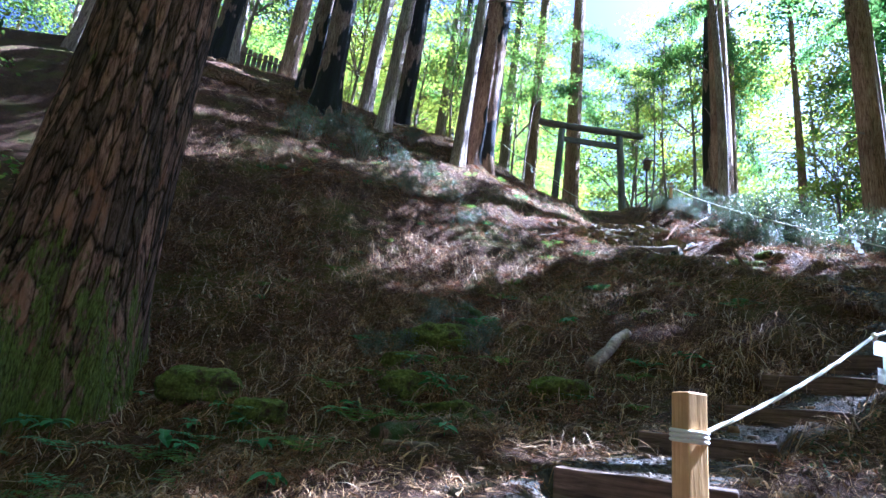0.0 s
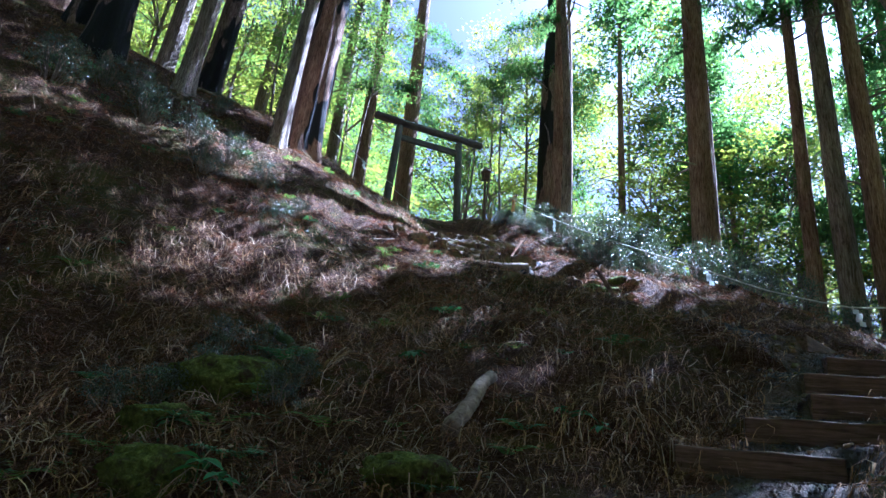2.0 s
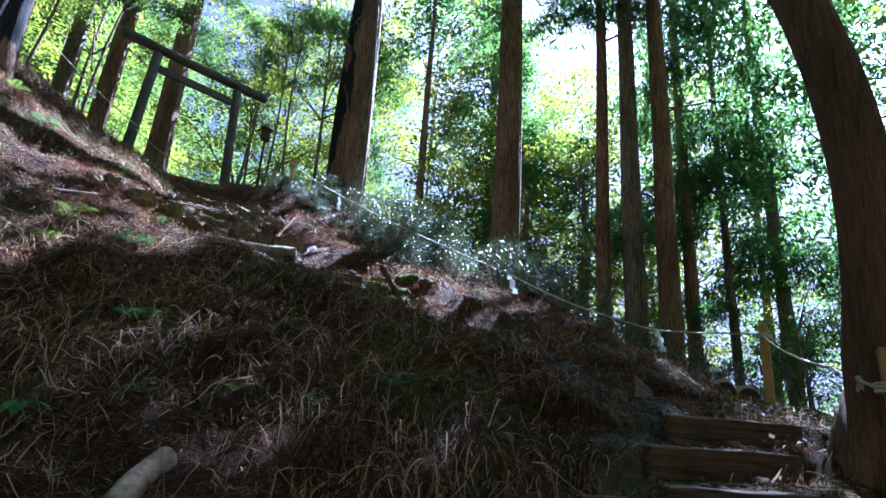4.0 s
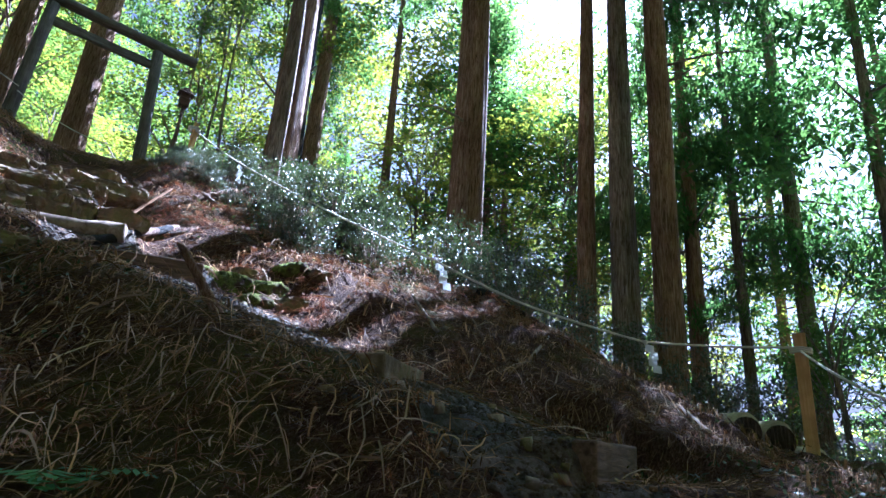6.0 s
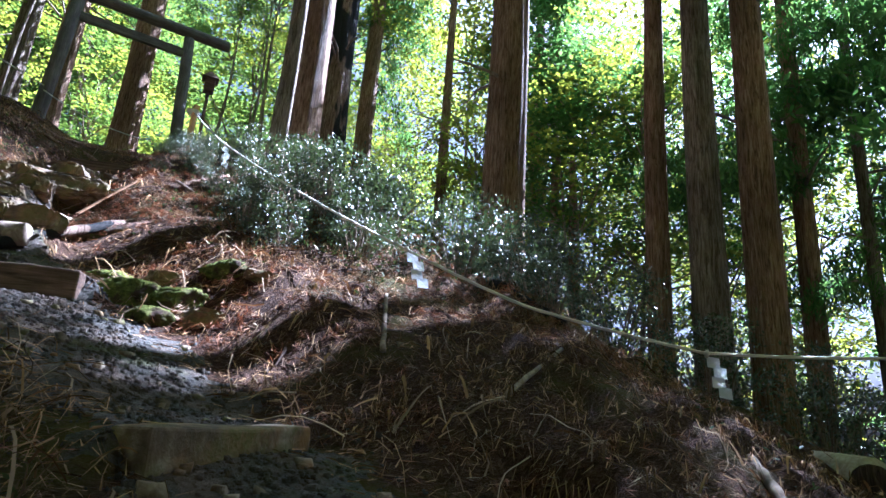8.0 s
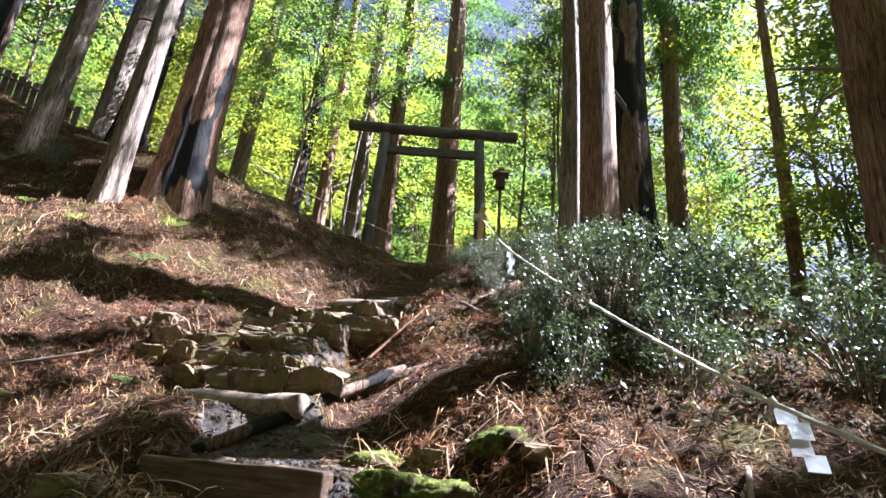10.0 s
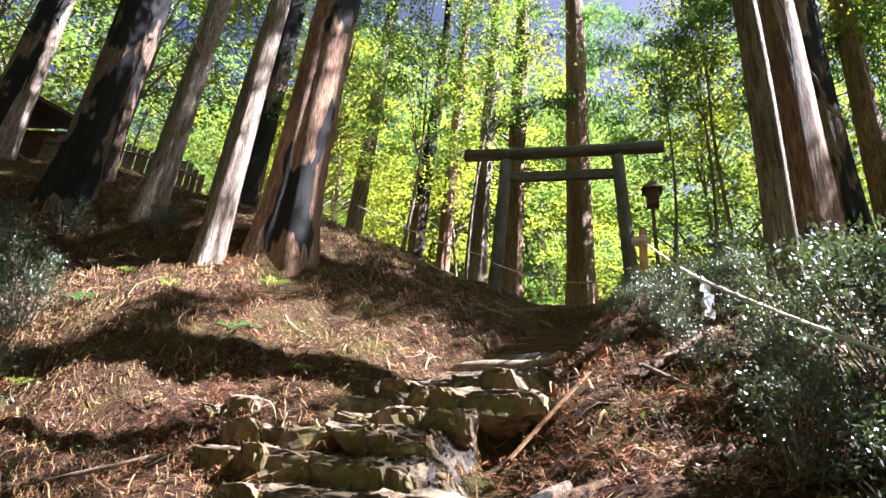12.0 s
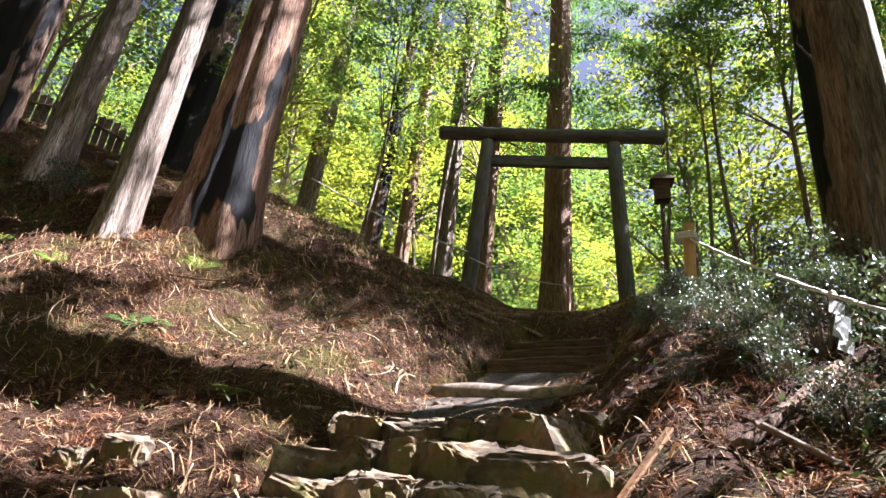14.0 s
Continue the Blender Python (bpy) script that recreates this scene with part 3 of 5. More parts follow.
# ---- the grove ----
CEDARS = [
    # x, y, radius, height, lean, bark, first green, label
    (-5.0, 7.5, 0.92, 26, (0.035, 0.02), M_BARK_OLD, 15, "huge old cedar with moss over its flared foot"),
    (-4.5, 16.3, 0.40, 24, (0.02, 0.0), M_BARK_DARK, 15, "cedar with charred black bark on the upper slope"),
    (-2.6, 16.5, 0.24, 21, (0.05, 0.0), M_BARK_GREY, 15, ""),
    (-2.4, 18.6, 0.33, 23, (0.04, 0.0), M_BARK_DARK, 15, ""),
    (-0.15, 15.5, 0.20, 20, (0.05, 0.0), M_BARK_GREY, 10, "pale grey slim cedar lit by the sun"),
    (0.45, 16.4, 0.44, 25, (0.04, 0.0), M_BARK_SCAR, 11, "stout cedar with a red-brown flank and green foot"),
    (-6.6, 18.2, 0.30, 23, (0.03, 0.0), M_BARK_RED, 15, ""),
    (-8.2, 17.0, 0.30, 23, (0.0, 0.0), M_BARK_GREY, 15, ""),
    (-1.0, 25.5, 0.28, 22, (0.04, 0.0), M_BARK_DARK, 15, ""),
    (-0.2, 26.0, 0.24, 22, (0.02, 0.0), M_BARK_RED, 15, ""),
    (1.7, 23.5, 0.25, 22, (0.02, 0.0), M_BARK_GREY, 15, ""),
    (2.75, 22.8, 0.27, 22, (0.02, 0.0), M_BARK_RED, 15, ""),
    (4.5, 22.6, 0.34, 24, (0.0, 0.0), M_BARK_RED, 15, "broad cedar standing behind the gate"),
    (6.9, 14.4, 0.13, 17, (0.0, 0.02), M_BARK_GREY, 10, "thin grey cedar among the shrubs"),
    (7.5, 15.7, 0.30, 25, (0.0, 0.0), M_BARK_RED, 16, ""),
    (8.95, 19.2, 0.42, 24, (0.0, 0.0), M_BARK_DARK, 15, "cedar with black charred bark above the shrubs"),
    (10.6, 21.5, 0.28, 22, (0.0, 0.0), M_BARK_RED, 15, ""),
    (10.02, 13.1, 0.32, 25, (0.0, 0.0), M_BARK_RED, 9, "tall cedar with vertical red-brown bark strips"),
    (15.9, 20.1, 0.34, 15, (0.0, 0.0), M_BARK_RED, 9, ""),
    (11.95, 11.9, 0.17, 22, (0.0, 0.0), M_BARK_RED, 12, ""),
    (12.4, 11.4, 0.24, 23, (-0.02, 0.0), M_BARK_GREY, 11, ""),
    (12.4, 10.6, 0.23, 23, (-0.02, 0.0), M_BARK_RED, 9, ""),
    (16.9, 11.5, 0.13, 20, (0.0, 0.0), M_BARK_GREY, 7, ""),
    (15.6, 11.9, 0.19, 21, (0.0, 0.0), M_BARK_RED, 7, ""),
    (18.3, 10.7, 0.22, 22, (-0.03, 0.0), M_BARK_GREY, 7, ""),
    (12.6, 20.2, 0.18, 15, (0.0, 0.0), M_BARK_RED, 9, ""),
    (14.4, 16.6, 0.16, 7, (0.0, 0.0), M_BARK_RED, 4, ""),
    (16.5, 16.0, 0.18, 8, (0.0, 0.0), M_BARK_RED, 4, ""),
    (15.0, 8.2, 0.15, 13, (0.0, 0.0), M_BARK_GREY, 4, ""),
    (18.5, 14.2, 0.18, 14, (0.0, 0.0), M_BARK_RED, 3, ""),
    (20.0, 9.0, 0.2, 15, (0.0, 0.0), M_BARK_RED, 3, ""),
    (14.8, 17.8, 0.15, 11, (0.0, 0.0), M_BARK_RED, 3, ""),
    (17.5, 6.5, 0.2, 15, (0.0, 0.0), M_BARK_GREY, 3, ""),
    (21.5, 12.5, 0.2, 15, (0.0, 0.0), M_BARK_RED, 3, ""),
    (-8.4, 16.9, 0.36, 24, (0.04, 0.0), M_BARK_DARK, 15, ""),
    (-5.3, 17.1, 0.42, 24, (0.05, 0.0), M_BARK_DARK, 15, ""),
    (-3.9, 19.6, 0.28, 23, (0.05, 0.0), M_BARK_GREY, 15, ""),
    (-1.2, 21.5, 0.22, 22, (0.04, 0.0), M_BARK_GREY, 15, ""),
    (-7.0, 23.5, 0.33, 24, (0.03, 0.0), M_BARK_RED, 15, ""),
    (-11.5, 15.0, 0.38, 24, (0.03, 0.0), M_BARK_GREY, 15, ""),
]
for _k, (x, y, r, h, ln, bark, cr, lab) in enumerate(CEDARS):
    cedar(x, y, r, h, ln, bark, lab, cr, 5 + _k % 4, _k, 1.35 if r < 0.9 else 1.45)

# a stout cedar close beside the trail
_t = thing("cedar_tree", (6.62, 5.63, gz(6.62, 5.63)), "cedar beside the trail with a bowed smooth red trunk", "tree", "cedars of the grove")
_zs = np.linspace(-0.6, 20, 42)
tube("trunk", [(0.0, 0.06 * (min(z, 4.8) - 2.1) ** 2 + 0.3 * max(z - 4.8, 0), z) for z in _zs], [0.228 * (1 - 0.03 * max(z, 0)) + 0.06 * math.exp(-2.2 * max(z, 0)) for z in _zs], M_BARK_SMOOTH, _t, 44, ridges(np.random.default_rng(91), 0.015))
_c = new("crown", _cedar_meshes[1])
_c.parent, _c.location, _c.scale = _t, (0, 1.9, 9.5), (1.5, 1.5, 0.95)
# wide second crowns on two cedars, added above view to block sky light
for _z, _a in ((12.0, 1.0), (14.0, 2.6)):
    for _o in bpy.data.objects["cedar_tree"], _t:
        _c = new("crown", _cedar_meshes[2])
        _c.parent, _c.location, _c.scale, _c.rotation_euler = _o, (0.3, 0.2, _z + (2.5 if _o != _t else 0)), (2.1, 2.1, 0.6), (0, 0, _a)


# extra crowns added, mostly unseen, to keep sun off the lower slope
for _x, _y, _at, _sc in ((6.9, 14.4, (-1.3, -0.4, 9.5), (1.25, 1.25, 0.5)), (6.91, 14.4, (-2.0, -1.2, 9.8), (1.25, 1.25, 0.45)), (6.92, 14.4, (-1.1, -0.8, 8.8), (1.25, 1.25, 0.25)), (6.94, 14.4, (-2.4, -2.0, 9.0), (1.25, 1.25, 0.25)), (10.02, 13.1, (0, 0, 9.5), (1.2, 1.2, 0.95)), (11.95, 11.9, (0, 0, 12.5), (1.2, 1.2, 0.8)), (12.4, 11.4, (0.5, 0.4, 12.0), (1.2, 1.2, 0.8))):
    _o = min((o for o in bpy.data.objects if o.name.startswith("cedar_tree")), key=lambda o: math.hypot(o.location.x - _x, o.location.y - _y))
    _c = new("crown", _cedar_meshes[0])
    _c.parent, _c.location, _c.scale, _c.rotation_euler = _o, _at, _sc, (0, 0, 90 * _x)


# drooping green branches low on some trunks
def droop_mesh(seed):
    rng = np.random.default_rng(seed)
    c = []
    for k in range(16):
        s = (k + 1) / 16
        for m in range(3):
            c.append((1.9 * s, rng.normal(0, 0.28 * math.sin(math.pi * min(1, s * 0.9 + 0.1))), 0.25 * s - 0.75 * s * s - 0.12 * m))
    v = scatter_leaves(c, (0.10, 0.10, 0.09), 34, 0.13, 0.35, 0.75, rng, 0.22)
    o = leaf_mesh("spray", v, M_NEEDLE)
    me = o.data
    bpy.data.objects.remove(o)
    return me


_sprays = [droop_mesh(650 + k) for k in range(3)]


def branches(x, y, zs, seed, lean=(0, 0), size=1.0):
    """A top-level cedar already stands at x, y: its low branches become its parts."""
    rng = np.random.default_rng(700 + seed)
    tree = min((o for o in bpy.data.objects if o.name.startswith("cedar_tree")), key=lambda o: (o.location.x - x) ** 2 + (o.location.y - y) ** 2)
    for z in zs:
        a = rng.uniform(0, 6.28)
        o = new("spray", _sprays[int(rng.integers(3))])
        o.parent, o.location = tree, (lean[0] * z, lean[1] * z, z)
        o.rotation_euler = (0, 0, a)
        k = size * rng.uniform(0.8, 1.2)
        o.scale = (k, k, k)
        p = [(k * 1.9 * s * math.cos(a), k * 1.9 * s * math.sin(a), z + k * (0.25 * s - 0.75 * s * s)) for s in (0, 0.35, 0.7, 1)]
        tube("limb", p, [0.03, 0.02, 0.012, 0.004], M_DEAD, tree, 5)


for _k, (x, y, lo, hi, n, s) in enumerate([(7.5, 15.7, 6.5, 9, 2, 0.8), (9.9, 13.1, 6.5, 10, 4, 1.0), (12.4, 10.6, 7, 10, 2, 1.2),
                                           (15.6, 11.9, 5.0, 10, 7, 1.4), (18.3, 10.7, 3.5, 10, 8, 1.4), (16.9, 11.5, 4, 9, 6, 1.3), (12.4, 11.4, 8.5, 11, 3, 1.2), (11.95, 11.9, 8.5, 11, 3, 1.1), (8.95, 19.2, 6, 8, 3, 1.0), (10.6, 21.5, 4, 10, 8, 1.3), (4.5, 22.6, 5.5, 10, 6, 1.2)]):
    branches(x, y, np.random.default_rng(_k).uniform(lo, hi, n), _k, size=s)


# unseen forest added behind and beside the trail's foot to cut sky light
_rng = np.random.default_rng(77)
for _k in range(22):
    x, y = [(_rng.uniform(-17, 20), _rng.uniform(-17, -4)), (_rng.uniform(-20, -10), _rng.uniform(-4, 13)), (_rng.uniform(10, 22), _rng.uniform(-6, 3))][_k % 3]
    cedar(x, y, _rng.uniform(0.2, 0.36), 22, (0, 0), M_BARK_RED, "", 5, 2, 60 + _k, 1.35, 16)
for _k in range(14):
    x, y = [(_rng.uniform(-14, 16), _rng.uniform(-14, -5)), (_rng.uniform(-18, -9.5), _rng.uniform(-4, 12))][_k % 2]
    broadleaf(x, y, _rng.uniform(0.5, 3.5), 1.5, 200 + _k)

# unseen tall spreading crowns added to close off sky over the trail's foot
for _k, (x, y, st, sc) in enumerate([(3.6, 1.8, 8.0, 2.3), (-2.8, 1.2, 8.5, 2.3), (8.2, 3.6, 8.5, 2.2), (12.5, 3.0, 9.0, 2.4), (-1.0, -5.0, 7.0, 2.5), (5.0, -4.5, 7.5, 2.5), (10.5, -3.0, 7.0, 2.5),
                                     (-7.0, -1.5, 7.0, 2.4), (-8.5, 4.5, 8.0, 2.2), (16.5, 0.5, 8.0, 2.6), (1.5, -10.0, 4.0, 2.8), (9.0, -10.0, 4.0, 2.8), (-7.0, -8.5, 4.5, 2.8), (15.5, -6.5, 5.0, 2.8), (-13.0, 1.0, 5.0, 2.6), (20.5, -2.5, 6.0, 2.8), (-11.5, 9.5, 8.0, 2.3),
                                     (0.5, -2.5, 9.5, 2.2), (6.5, -0.5, 9.0, 2.2)]):
    broadleaf(x, y, st, sc, 400 + _k, 0.2, label="unseen tall broadleaf tree, wide crown added to block sky light")
for _k, (x, y, st, sc) in enumerate([(20.5, 16.0, 6.0, 1.9), (17.0, 21.0, 6.0, 1.8), (22.5, 19.5, 7.0, 2.0), (13.0, 19.0, 0.6, 1.0), (9.5, 22.5, 5.0, 1.4), (9.8, 27.0, 3.0, 1.7), (15.0, 23.0, 8.0, 1.8), (14.0, 28.5, 8.0, 1.9), (17.0, 32.0, 9.0, 2.0), (20.0, 22.0, 7.0, 2.0), (13.5, 6.5, -0.4, 0.7), (15.0, 9.3, -0.4, 0.8), (16.5, 7.4, -0.3, 0.9), (14.5, 4.6, -0.3, 0.8), (18.0, 9.0, -0.2, 1.0), (12.2, 5.2, -0.4, 0.6), (19.0, 5.5, 0.0, 1.2), (-11.0, 24.0, 4.0, 1.9), (-15.0, 20.0, 3.0, 1.9), (-2.0, 21.0, 1.5, 0.9), (-9.5, 21.0, 3.0, 1.5), (-5.0, 22.0, 3.0, 1.5), (-12.5, 18.0, 3.0, 1.5)]):
    broadleaf(x, y, st, sc, 430 + _k, 0.09)

# the wooded slope farther back
_rng = np.random.default_rng(15)
for _k in range(34):
    x, y = (_rng.uniform(-18, 16), _rng.uniform(34, 50)) if _k % 3 else (_rng.uniform(-30, -16), _rng.uniform(14, 40))
    far_tree(x, y, _rng.uniform(0, 7), _rng.uniform(2.2, 3.0), _k)

for _k in range(9):
    far_tree(_rng.uniform(-20, 0), _rng.uniform(36, 46), _rng.uniform(4, 9), _rng.uniform(2.2, 2.8), 50 + _k)

for _k in range(11):
    far_tree(-6 + 1.6 * _k + _rng.uniform(-0.6, 0.6), _rng.uniform(42, 51), _rng.uniform(6, 13), _rng.uniform(2.7, 3.2), 70 + _k)

_rng = np.random.default_rng(5)
for _k in range(84):
    zone = _k % 5
    if zone == 0:
        x, y = _rng.uniform(-14, 2), _rng.uniform(23, 38)
    elif zone == 1:
        x, y = _rng.uniform(2, 16), _rng.uniform(24, 40)
    elif zone == 2:
        x, y = _rng.uniform(13, 28), _rng.uniform(10, 30)
    elif zone == 3:
        x, y = _rng.uniform(14, 32), _rng.uniform(2, 22)
    else:
        x, y = _rng.uniform(-24, 0), _rng.uniform(24, 44)
    broadleaf(x, y, _rng.uniform(-0.6, 4.0), _rng.uniform(0.9, 1.7), _k, 0.07, (_rng.normal(0, 0.05), _rng.normal(0, 0.05)))

for _k, (x, y, st, sc, ln) in enumerate([(7.25, 21.1, 4.2, 0.7, (0.03, 0)), (7.6, 20.2, 4.6, 0.7, (-0.03, 0)), (6.4, 20.8, 3.0, 0.6, (0.06, 0)), (2.2, 20.6, 3.6, 0.8, (0.1, 0)), (0.9, 20.0, 2.4, 0.9, (0.05, 0)), (-0.6, 19.0, 2.0, 0.8, (0, 0))]):
    broadleaf(x, y, st, sc, 3 * _k, 0.05, ln, label="slim sapling with thin bent stem near the gate")


# ---- gate ----
def gate():
    t = thing("torii_gate", (4.47, 19.15, gz(4.47, 19.15) - 0.05), "weathered grey wooden torii gate over the trail", "gate", rz=6)
    for s in (-1, 1):
        tube("post", [(s * (1.24 - 0.055 * z), 0, z) for z in (-0.35, 0.0, 1.0, 2.0, 3.1)], [0.135, 0.13, 0.125, 0.12, 0.115], M_TORII, t, 20)
    tube("lintel", [(-1.93, 0, 3.27), (-1.9, 0, 3.27), (0, 0, 3.25), (1.9, 0, 3.27), (1.93, 0, 3.27)], [0.10, 0.125, 0.12, 0.125, 0.10], M_TORII_X, t, 20)
    bm = bmesh.new()
    box(bm, (2.2, 0.11, 0.19), Matrix.Translation((0, 0, 2.72)), 0.015)
    part("tie_beam", bm, M_TORII_X, t)
    return t


gate()


# ---- lantern on its pole ----
def lantern():
    t = thing("lantern_post", (6.05, 17.83, gz(6.05, 17.83)), "small dark roofed wooden lantern box on a pole", "lantern")
    h = 10.22 - gz(6.05, 17.83)
    tube("pole", [(0.03, 0, -0.3), (0.0, 0, h * 0.5), (0, 0, h)], [0.036, 0.032, 0.03], M_BOARD, t, 10)
    bm = bmesh.new()
    box(bm, (0.19, 0.19, 0.28), Matrix.Translation((0, 0, h + 0.14)), 0.01)
    part("lantern_box", bm, M_BOARD, t)
    bm = bmesh.new()
    vs = [bm.verts.new(p) for p in ((-0.155, -0.155, 0), (0.155, -0.155, 0), (0.155, 0.155, 0), (-0.155, 0.155, 0), (-0.02, 0, 0.19), (0.02, 0, 0.19))]
    for f in ((3, 2, 1, 0), (0, 1, 5, 4), (2, 3, 4, 5), (1, 2, 5), (3, 0, 4)):
        bm.faces.new([vs[i] for i in f])
    bmesh.ops.translate(bm, verts=bm.verts[:], vec=(0, 0, h + 0.28))
    part("lantern_roof", bm, M_BOARD, t)


lantern()


# ---- steps of the trail ----
def step(a, b, top, high=0.2, deep=0.13, mat=None, label="", round_log=False):
    a, b = Vector((*a, 0)), Vector((*b, 0))
    mid, d = (a + b) / 2, b - a
    t = thing("timber_step", (mid.x, mid.y, top), label or "dark weathered timber step board set into the trail", "step", "steps of the trail", math.degrees(math.atan2(d.y, d.x)))
    ln = d.length
    if round_log:
        tube("board", [(-ln / 2 + ln * s, 0.02 * math.sin(4 * s), -0.11 + 0.015 * math.sin(7 * s)) for s in np.linspace(0, 1, 9)], [0.09, 0.105, 0.11, 0.11, 0.108, 0.11, 0.10, 0.105, 0.09], mat or M_BOARD, t, 12)
    else:
        bm = bmesh.new()
        box(bm, (ln, deep, high + 0.15), Matrix.Translation((0, 0, -(high + 0.15) / 2)), 0.014)
        bmesh.ops.subdivide_edges(bm, edges=[e for e in bm.edges if e.calc_length() > 0.5], cuts=7)
        for v in bm.verts:
            n = noise.noise(Vector((v.co.x * 3 + mid.x, v.co.y * 6, v.co.z * 6 + mid.y)))
            v.co += Vector((0, 0.012 * n, 0.014 * n))
        part("board", bm, mat or M_BOARD, t)
    return t


for a, b, top in STEPS:
    step(a, b, top)
for a, b, top in SLAB_STEPS:
    step(a, b, top, 0.06, 0.2, M_STONE, label="worn grey stone slab step in the trail")
for a, b, top in LOG_STEPS:
    step(a, b, top, mat=M_DEAD, label="bleached log step across the stony trail", round_log=True)


# ---- stones ----
def rock(x, y, size, mat=None, label="", seed=0, sink=0.35, z=None, rz=0.0, group="stone steps of the trail"):
    rng = random.Random(900 + seed)
    power = 1.0 if mat == M_MOSS else 0.6
    t = thing("rock", (x, y, (gz(x, y) if z is None else z - size[2] * (1 - sink))), label or "rough-faced stone laid as a step", "rock", group, rz)
    bm = bmesh.new()
    bmesh.ops.create_icosphere(bm, subdivisions=4, radius=0.5)
    o = Vector((rng.uniform(-50, 50), rng.uniform(-50, 50), rng.uniform(-50, 50)))
    cuts = []
    for i in range(8 if mat != M_MOSS else 3):
        d = Vector((rng.gauss(0, 1), rng.gauss(0, 1), rng.gauss(0, 0.7))).normalized()
        cuts.append((d, rng.uniform(0.62, 0.86)))
    cuts.append((Vector((rng.uniform(-0.12, 0.12), rng.uniform(-0.22, 0.05), 1)).normalized(), 0.60 if mat != M_MOSS else 0.85))
    for v in bm.verts:
        p = v.co.normalized()
        q = Vector([math.copysign(abs(c) ** power, c) for c in p])
        for d, h in cuts:
            over = q.dot(d) - h
            if over > 0:
                q = q - d * over * 0.94
        k = 1 + 0.16 * noise.noise(p * 1.6 + o) + 0.15 * noise.noise(p * 4 + o) + 0.11 * noise.noise(p * 9 + o) + 0.06 * noise.noise(p * 19 + o)
        v.co = Vector((q.x * size[0], q.y * size[1], q.z * size[2])) * 0.74 * k
        v.co.z += size[2] * (0.5 - sink)
    part("stone", bm, mat or M_STONE, t, smooth=mat == M_MOSS)
    return t


_rr = random.Random(8)
_k = 0
for (ax, ay), (bx, by), top in STONE_STEPS:
    ln, s, rz = math.hypot(bx - ax, by - ay), 0.0, math.degrees(math.atan2(by - ay, bx - ax))
    while s < ln:
        w = _rr.choice([0.15, 0.2, 0.27, 0.35, 0.44])
        q = (s + w / 2) / ln
        rock(ax + (bx - ax) * q + _rr.uniform(-0.03, 0.03), ay + (by - ay) * q + _rr.uniform(-0.05, 0.03), (w * 1.02, _rr.uniform(0.2, 0.3), _rr.uniform(0.2, 0.27)), None, "", _k, 0.3, top + _rr.uniform(-0.06, 0.025), rz + _rr.uniform(-14, 14))
        s += w * 0.93
        _k += 1
for x, y, z, w, rz in [(4.20, 13.80, 6.74, 0.5, 8), (4.80, 13.72, 6.78, 0.32, 20), (3.62, 13.50, 6.52, 0.36, 5), (4.98, 13.98, 6.86, 0.3, 10), (2.9, 13.05, 6.25, 0.3, 0)]:
    rock(x, y, (w, 0.3, 0.3), None, "ochre-faced block of stone in the steps", 200 + _k, 0.3, z, rz)
    _k += 1
rock(2.32, 13.22, (0.15, 0.12, 0.14), None, "loose grey stone lying on the needles", 31, 0.25, group="")
rock(2.55, 13.32, (0.18, 0.13, 0.16), None, "loose grey stone lying on the needles", 32, 0.25, group="")
# the one at (0.1, 8.6) is added, standing in for a dark ferny hollow
for _k, (x, y, s) in enumerate([(-2.9, 7.6, (0.8, 0.6, 0.42)), (-1.85, 6.8, (0.5, 0.4, 0.34)), (0.1, 8.6, (0.8, 0.6, 0.45)), (-0.45, 8.0, (0.45, 0.4, 0.3)), (0.25, 6.15, (0.5, 0.35, 0.3)), (1.5, 6.9, (0.5, 0.4, 0.25)), (-0.3, 7.2, (0.5, 0.4, 0.3))]):
    rock(x, y, s, M_MOSS, "boulder wrapped in green moss on the bank", 50 + _k, 0.45, group="mossy boulders")
for _k, (x, y, s) in enumerate([(5.5, 10.85, (0.34, 0.26, 0.2)), (5.95, 10.5, (0.2, 0.18, 0.13)), (5.8, 10.75, (0.3, 0.22, 0.17)), (3.8, 10.6, (0.3, 0.25, 0.2)), (6.1, 10.95, (0.26, 0.24, 0.16)), (5.7, 11.1, (0.2, 0.16, 0.12)), (5.62, 10.55, (0.24, 0.2, 0.12)), (6.3, 10.75, (0.18, 0.15, 0.1)), (5.35, 11.15, (0.24, 0.2, 0.14))]):
    rock(x, y, s, M_MOSS if _k % 2 == 0 else M_STONE, "moss-grown stone at the edge of the trail", 70 + _k, 0.5, group="mossy boulders")


# ---- rope, posts and paper streamers ----
def timber_post(x, y, top, label, lean=0.0, wide=0.115, rope_at=None):
    z0 = gz(x, y)
    t = thing("rope_post", (x, y, z0), label, "post", "rope posts", 20)
    bm = bmesh.new()
    box(bm, (wide, wide, top - z0 + 0.4), Matrix.Translation((0, 0, (top - z0 - 0.4) / 2)), 0.008)
    bmesh.ops.rotate(bm, verts=bm.verts[:], cent=(0, 0, 0), matrix=Matrix.Rotation(radians(lean), 3, "Y"))
    part("shaft", bm, M_POST, t)
    if rope_at:
        for k in range(3):
            q = [(0.085 * math.cos(a) * (1 + 0.12 * math.cos(4 * a)), 0.085 * math.sin(a) * (1 + 0.12 * math.cos(4 * a)), rope_at - z0 + (k - 1) * 0.02 + 0.004 * math.sin(a)) for a in np.linspace(0, 6.283, 21)]
            tube("lashing", q, [0.010] * 21, M_ROPE, t, 6)
    return t


